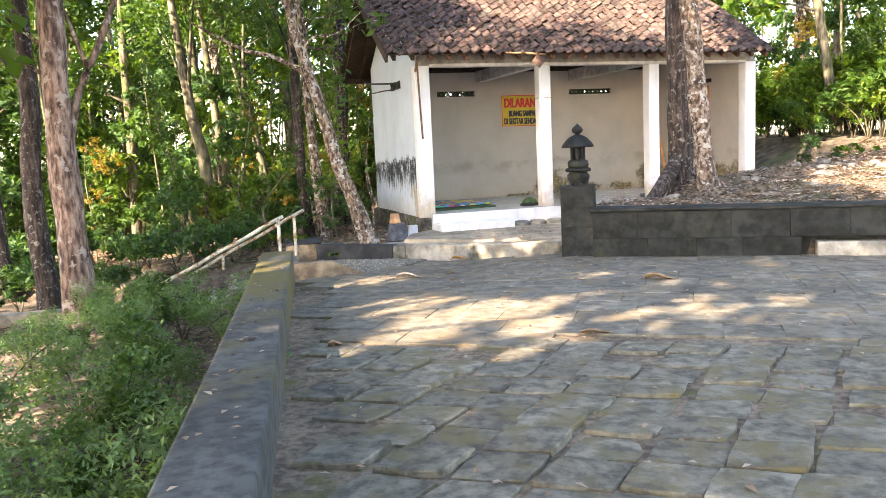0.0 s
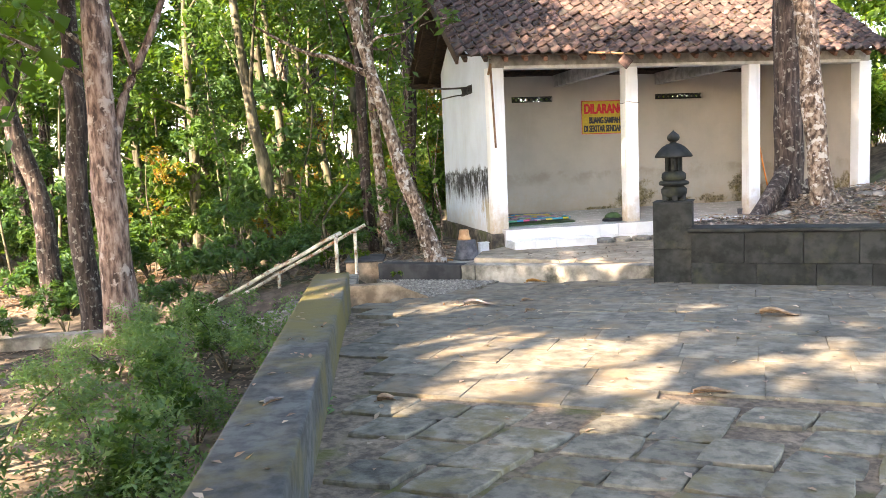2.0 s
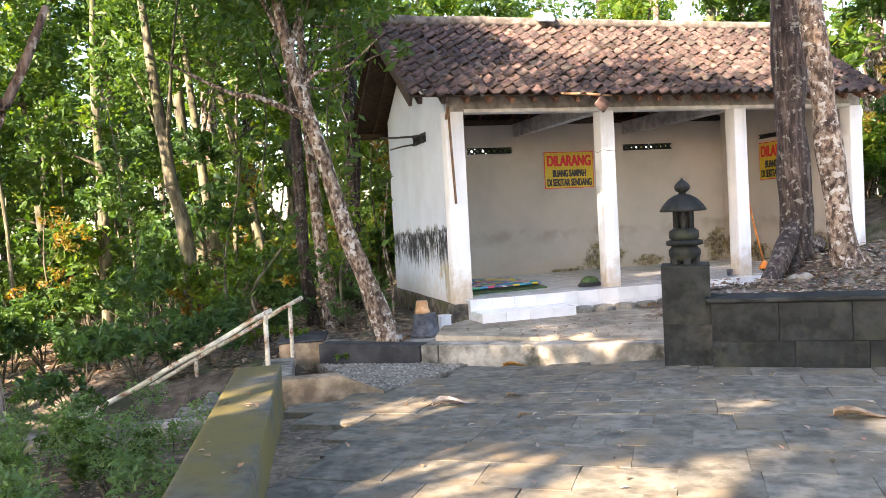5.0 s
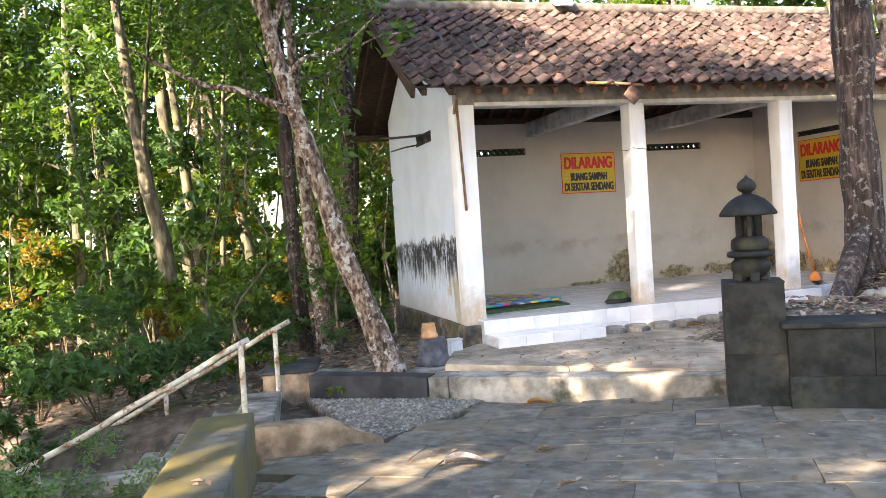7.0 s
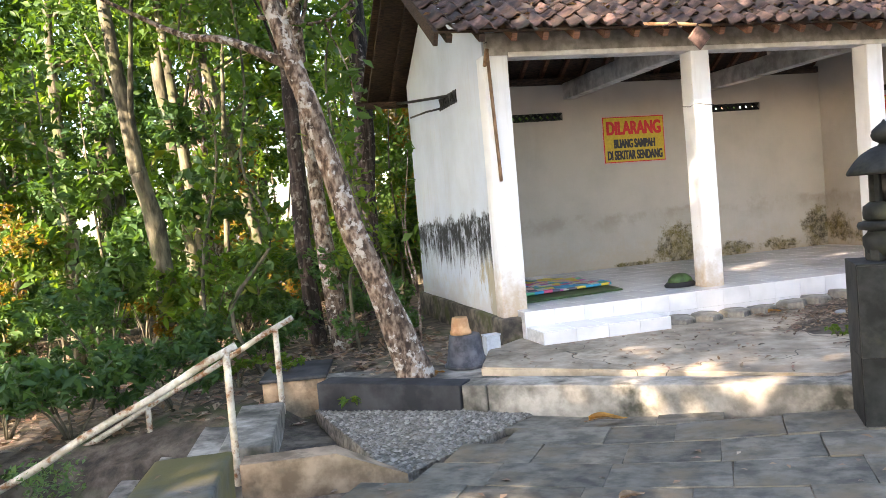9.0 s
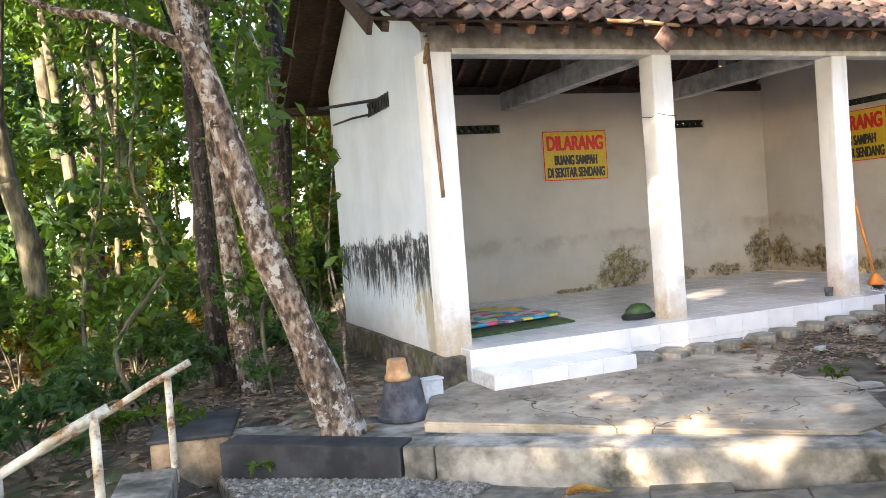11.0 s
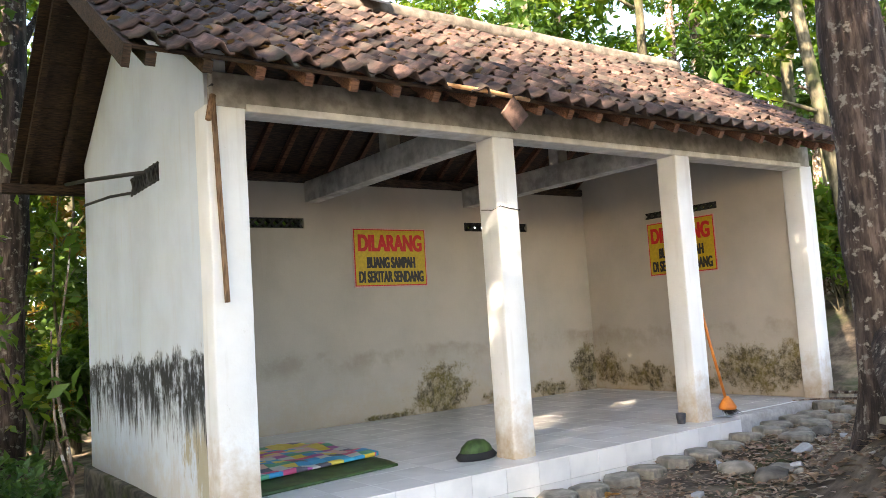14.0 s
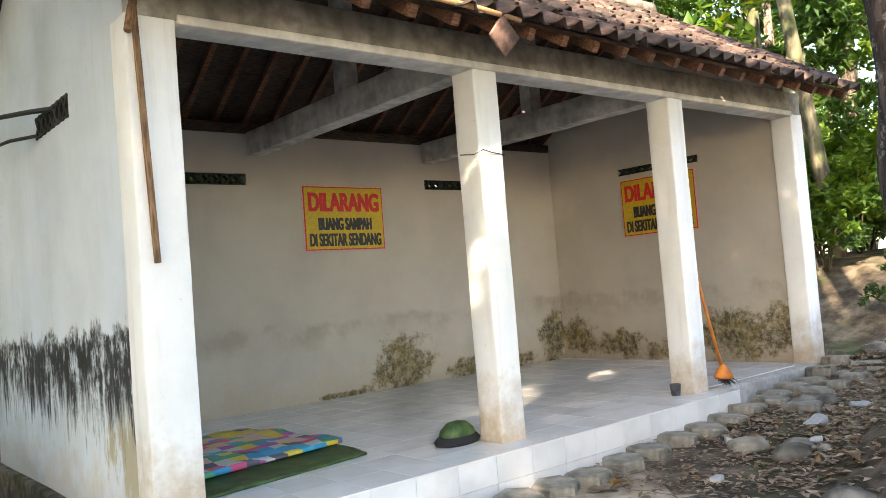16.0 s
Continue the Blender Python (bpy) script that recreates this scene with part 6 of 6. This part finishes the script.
# bits of litter
M_SHEET = plain("crumpled_plastic", (0.42, 0.45, 0.48), 0.5)
for i, (x, y, sc) in enumerate(((3.9, 14.25, 0.7), (3.6, 13.95, 0.6), (4.6, 14.5, 0.7), (3.2, 14.3, 0.35), (2.6, 13.7, 0.35))):
    draped("plastic_scrap", ((-0.09 * sc, -0.06 * sc), (0.10 * sc, -0.08 * sc), (0.08 * sc, 0.09 * sc), (-0.10 * sc, 0.07 * sc)), 0, 0.004, M_SHEET, "crumpled scrap of pale plastic on the earth", "plastic scrap", pose(x, y, ground_z(x, y) + 0.012, 0, 0, i * 50), 0.06, i)

# ---------- pieces: roof tiles ----------
COLS, ROWS = 40, 13
TW, ROW_LEN = (R1 - R0) / COLS, SLOPE_LEN / ROWS


def tile_mesh(seed):
    vs, fs = [], []
    n = 9
    for side in (0, 1):
        for j, (y, lift) in enumerate(((-0.045, 0.030), (ROW_LEN * 0.5, 0.018), (ROW_LEN + 0.01, 0.004))):
            for i in range(n):
                x = i / (n - 1) * 1.06
                h = 0.028 * math.sin(2 * math.pi * (x - 0.30)) + 0.010 * math.sin(4 * math.pi * x)
                vs.append((x * TW, y, 0.045 + h + lift - 0.013 * side))
    def q(side, j, i):
        return side * 3 * n + j * n + i
    for j in range(2):
        for i in range(n - 1):
            fs.append((q(0, j, i), q(0, j, i + 1), q(0, j + 1, i + 1), q(0, j + 1, i)))
            fs.append((q(1, j, i), q(1, j + 1, i), q(1, j + 1, i + 1), q(1, j, i + 1)))
    for i in range(n - 1):
        fs.append((q(0, 0, i), q(1, 0, i), q(1, 0, i + 1), q(0, 0, i + 1)))
    me = bpy.data.meshes.new("roof_tile")
    me.from_pydata(vs, [], fs)
    me.materials.append(M_ROOF)
    me.polygons.foreach_set("use_smooth", [True] * len(fs))
    return me


tm = tile_mesh(0)
inv = roof.matrix_local.inverted()
r4 = random.Random(17)
rest_v, rest_f = [], []
for j in range(ROWS):
    for i in range(COLS):
        jit = pose(R0 + i * TW + r4.uniform(-0.014, 0.014), j * ROW_LEN + r4.uniform(-0.035, 0.03), r4.uniform(-0.004, 0.014), r4.uniform(-3, 3), r4.uniform(-4, 4), r4.uniform(-5, 5))
        if j < 7:
            ob = new("roof_tile", tm)
            ob.parent = roof
            ob.matrix_local = inv @ FRONT @ jit
        else:
            k = len(rest_v)
            rest_v += [tuple(inv @ (FRONT @ (jit @ v.co))) for v in tm.vertices]
            rest_f += [tuple(k + q for q in p.vertices) for p in tm.polygons]
tagged(data_obj("roof_tiles", rest_v, rest_f, M_ROOF_ROW, roof, smooth=True), kind="stuff")

# ---------- pieces: floor tiles ----------
def slab_mesh(name, w, d, h, material, bev=0.004):
    bm = box(0, 0, 0, w, d, h, 0)
    bmesh.ops.bevel(bm, geom=[e for e in bm.edges if all(v.co.z > h * 0.9 for v in e.verts)], offset=bev, segments=1, affect="EDGES")
    me = bpy.data.meshes.new(name)
    bm.to_mesh(me)
    bm.free()
    me.materials.append(material)
    return me


floor_part = [c for c in pav.children if c.name.startswith("floor_slab")][0]
ft = slab_mesh("floor_tile", 0.2995, 0.2995, 0.009, M_TILE_WHITE, 0.0012)
for i in range(21):
    for j in range(11):
        u, v = 0.126 + i * 0.3015, -0.196 + j * 0.3015
        if u + 0.30 > 6.42 or (u > 4.4 and j == 0):
            continue
        ob = new("floor_tile", ft)
        ob.parent = floor_part
        ob.matrix_local = pose(u, v, FLOOR - 0.0085 + r4.uniform(-0.0006, 0.0006))
rt = slab_mesh("riser_tile", 0.2995, 0.165, 0.009, M_TILE_WHITE, 0.0012)
for i in range(15):
    ob = new("riser_tile", rt)
    ob.parent = floor_part
    ob.matrix_local = pose(0.126 + i * 0.3015, -0.1855, FLOOR - 0.168, 90, 0, 0)
    ob = new("riser_tile", rt)
    ob.parent = floor_part
    ob.matrix_local = pose(0.126 + i * 0.3015, -0.1845, FLOOR - 0.335, 90, 0, 0)
st = slab_mesh("step_tile", 0.313, 0.412, 0.009, M_TILE_WHITE, 0.0012)
sr = slab_mesh("step_tile", 0.313, 0.195, 0.009, M_TILE_WHITE, 0.0012)
for i in range(4):
    ob = new("step_tile", st)
    ob.parent = step
    ob.matrix_local = pose(0.137 + i * 0.316, -0.605, 0.1955)
    ob = new("step_tile", sr)
    ob.parent = step
    ob.matrix_local = pose(0.137 + i * 0.316, -0.6005, 0.0, 90, 0, 0)

# ---------- pieces: paving ----------
def cobble_mesh(seed, w, d, material, gap=1.0):
    r = random.Random(seed)
    pts = []
    for cx, cy in ((0, 0), (w / 2, 0), (w, 0), (w, d / 2), (w, d), (w / 2, d), (0, d), (0, d / 2)):
        corner = cx in (0, w) and cy in (0, d)
        k = (0.020 if corner else 0.008) * gap
        pts.append((cx + r.uniform(-k, k) * 0.6 + (k if cx == 0 else -k if cx == w else 0), cy + r.uniform(-k, k) * 0.6 + (k if cy == 0 else -k if cy == d else 0)))
    mx, my = w / 2, d / 2
    vs = [(x, y, -0.05) for x, y in pts]
    vs += [(x, y, -0.007 + r.uniform(-0.003, 0.003)) for x, y in pts]
    vs += [(mx + (x - mx) * (1 - 0.04 * gap), my + (y - my) * (1 - 0.04 * gap), 0.0 + r.uniform(-0.003, 0.003)) for x, y in pts]
    vs.append((mx, my, r.uniform(-0.002, 0.004)))
    fs = []
    for lv in (0, 8):
        for i in range(8):
            j = (i + 1) % 8
            fs.append((lv + i, lv + j, lv + 8 + j, lv + 8 + i))
    fs += [(16 + i, 16 + (i + 1) % 8, 24) for i in range(8)]
    me = bpy.data.meshes.new("cobble")
    me.from_pydata(vs, [], fs)
    me.materials.append(material)
    return me


CW, CD, SKEW = 0.36, 0.315, 0.25
cobbles = [cobble_mesh(s, CW, CD, M_COBBLE, 0.85) for s in range(12)]
for me in cobbles:
    for v in me.vertices:
        v.co.x += SKEW * v.co.y
slabs = [[cobble_mesh(40 + s, w, 0.42, M_SLAB, 0.22) for s in range(3)] for w in (0.42, 0.52, 0.62)]
for group in slabs:
    for me in group:
        for v in me.vertices:
            if v.co.z > -0.02:
                v.co.z = v.co.z * 0.30


def inside(x, y):
    edge = (x - 1.5) * 0.242 + (y - 10.58) * 0.97 < 0.02 if x > 1.5 else y < 11.12 - 0.41 * (x - 1.55)
    return x > curb_x(y) + (0.16 if y < 6.3 else 0.04) and y > -5.8 and x < 9.3 and edge


def cobbled(x, y):
    return y < 6.15 - 0.10 * x + 0.25 * noise.noise(Vector((x * 0.8, 3, 0)))


count = 0
rest_v, rest_f = [], []
for j in range(-56, 0):
    for i in range(-12, 40):
        e, f = i * CW + SKEW * j * CD + 0.09 * noise.noise(Vector((j * 0.7, i * 0.35, 0))), j * CD + 0.05 * noise.noise(Vector((i * 0.5, 7, j * 0.2)))
        x, y, _ = TER @ Vector((e + CW / 2, f + CD / 2, 0))
        if not (inside(x, y) and inside(x - 0.10, y)) or not cobbled(x, y):
            continue
        if r4.random() < 0.02:
            continue
        m = TER @ pose(e + r4.uniform(-0.028, 0.028), f + r4.uniform(-0.015, 0.015), r4.uniform(-0.012, 0.008), r4.uniform(-2.0, 2.6), r4.uniform(-2.2, 2.2), r4.uniform(-4, 4))
        if y > 2.2 and x < 4.6 and count < 300:
            ob = new("cobble", cobbles[(i * 7 + j * 3) % 12])
            ob.parent = pavement
            ob.matrix_local = m
            count += 1
        else:
            me = cobbles[(i * 7 + j * 3) % 12]
            k = len(rest_v)
            rest_v += [tuple(m @ v.co) for v in me.vertices]
            rest_f += [tuple(k + q for q in p.vertices) for p in me.polygons]
tagged(data_obj("cobbles", rest_v, rest_f, M_COBBLE_FAR, pavement), kind="stuff")
f = -0.44 + 0.418 * 3
count = 0
while f > -8:
    e = -4.2 + r4.uniform(0, 0.5)
    while e < 9:
        wi = r4.choice((0, 1, 1, 2))
        w = (0.42, 0.52, 0.62)[wi]
        x, y, _ = TER @ Vector((e + w / 2, f + 0.21, 0))
        if inside(x, y) and inside(x - w * 0.3, y) and not cobbled(x, y - 0.1) and x - 0.1 > -0.30 + (y - 11.78) * 0.62:
            z0, ze, zf = (pave_z(*(TER @ Vector((p, q, 0))).xy) for p, q in ((e, f), (e + w, f), (e, f + 0.42)))
            tip, roll = math.degrees(math.atan2(zf - z0, 0.42)), -math.degrees(math.atan2(ze - z0, w))
            m = TER @ pose(e, f, z0 + r4.uniform(-0.004, 0.002), tip + r4.uniform(-0.4, 0.4), roll + r4.uniform(-0.4, 0.4), r4.uniform(-0.6, 0.6))
            if count < 300:
                ob = new("paving_slab", slabs[wi][r4.randrange(3)])
                ob.parent = pavement
                ob.matrix_local = m
                count += 1
        e += w - 0.004
    f -= 0.418
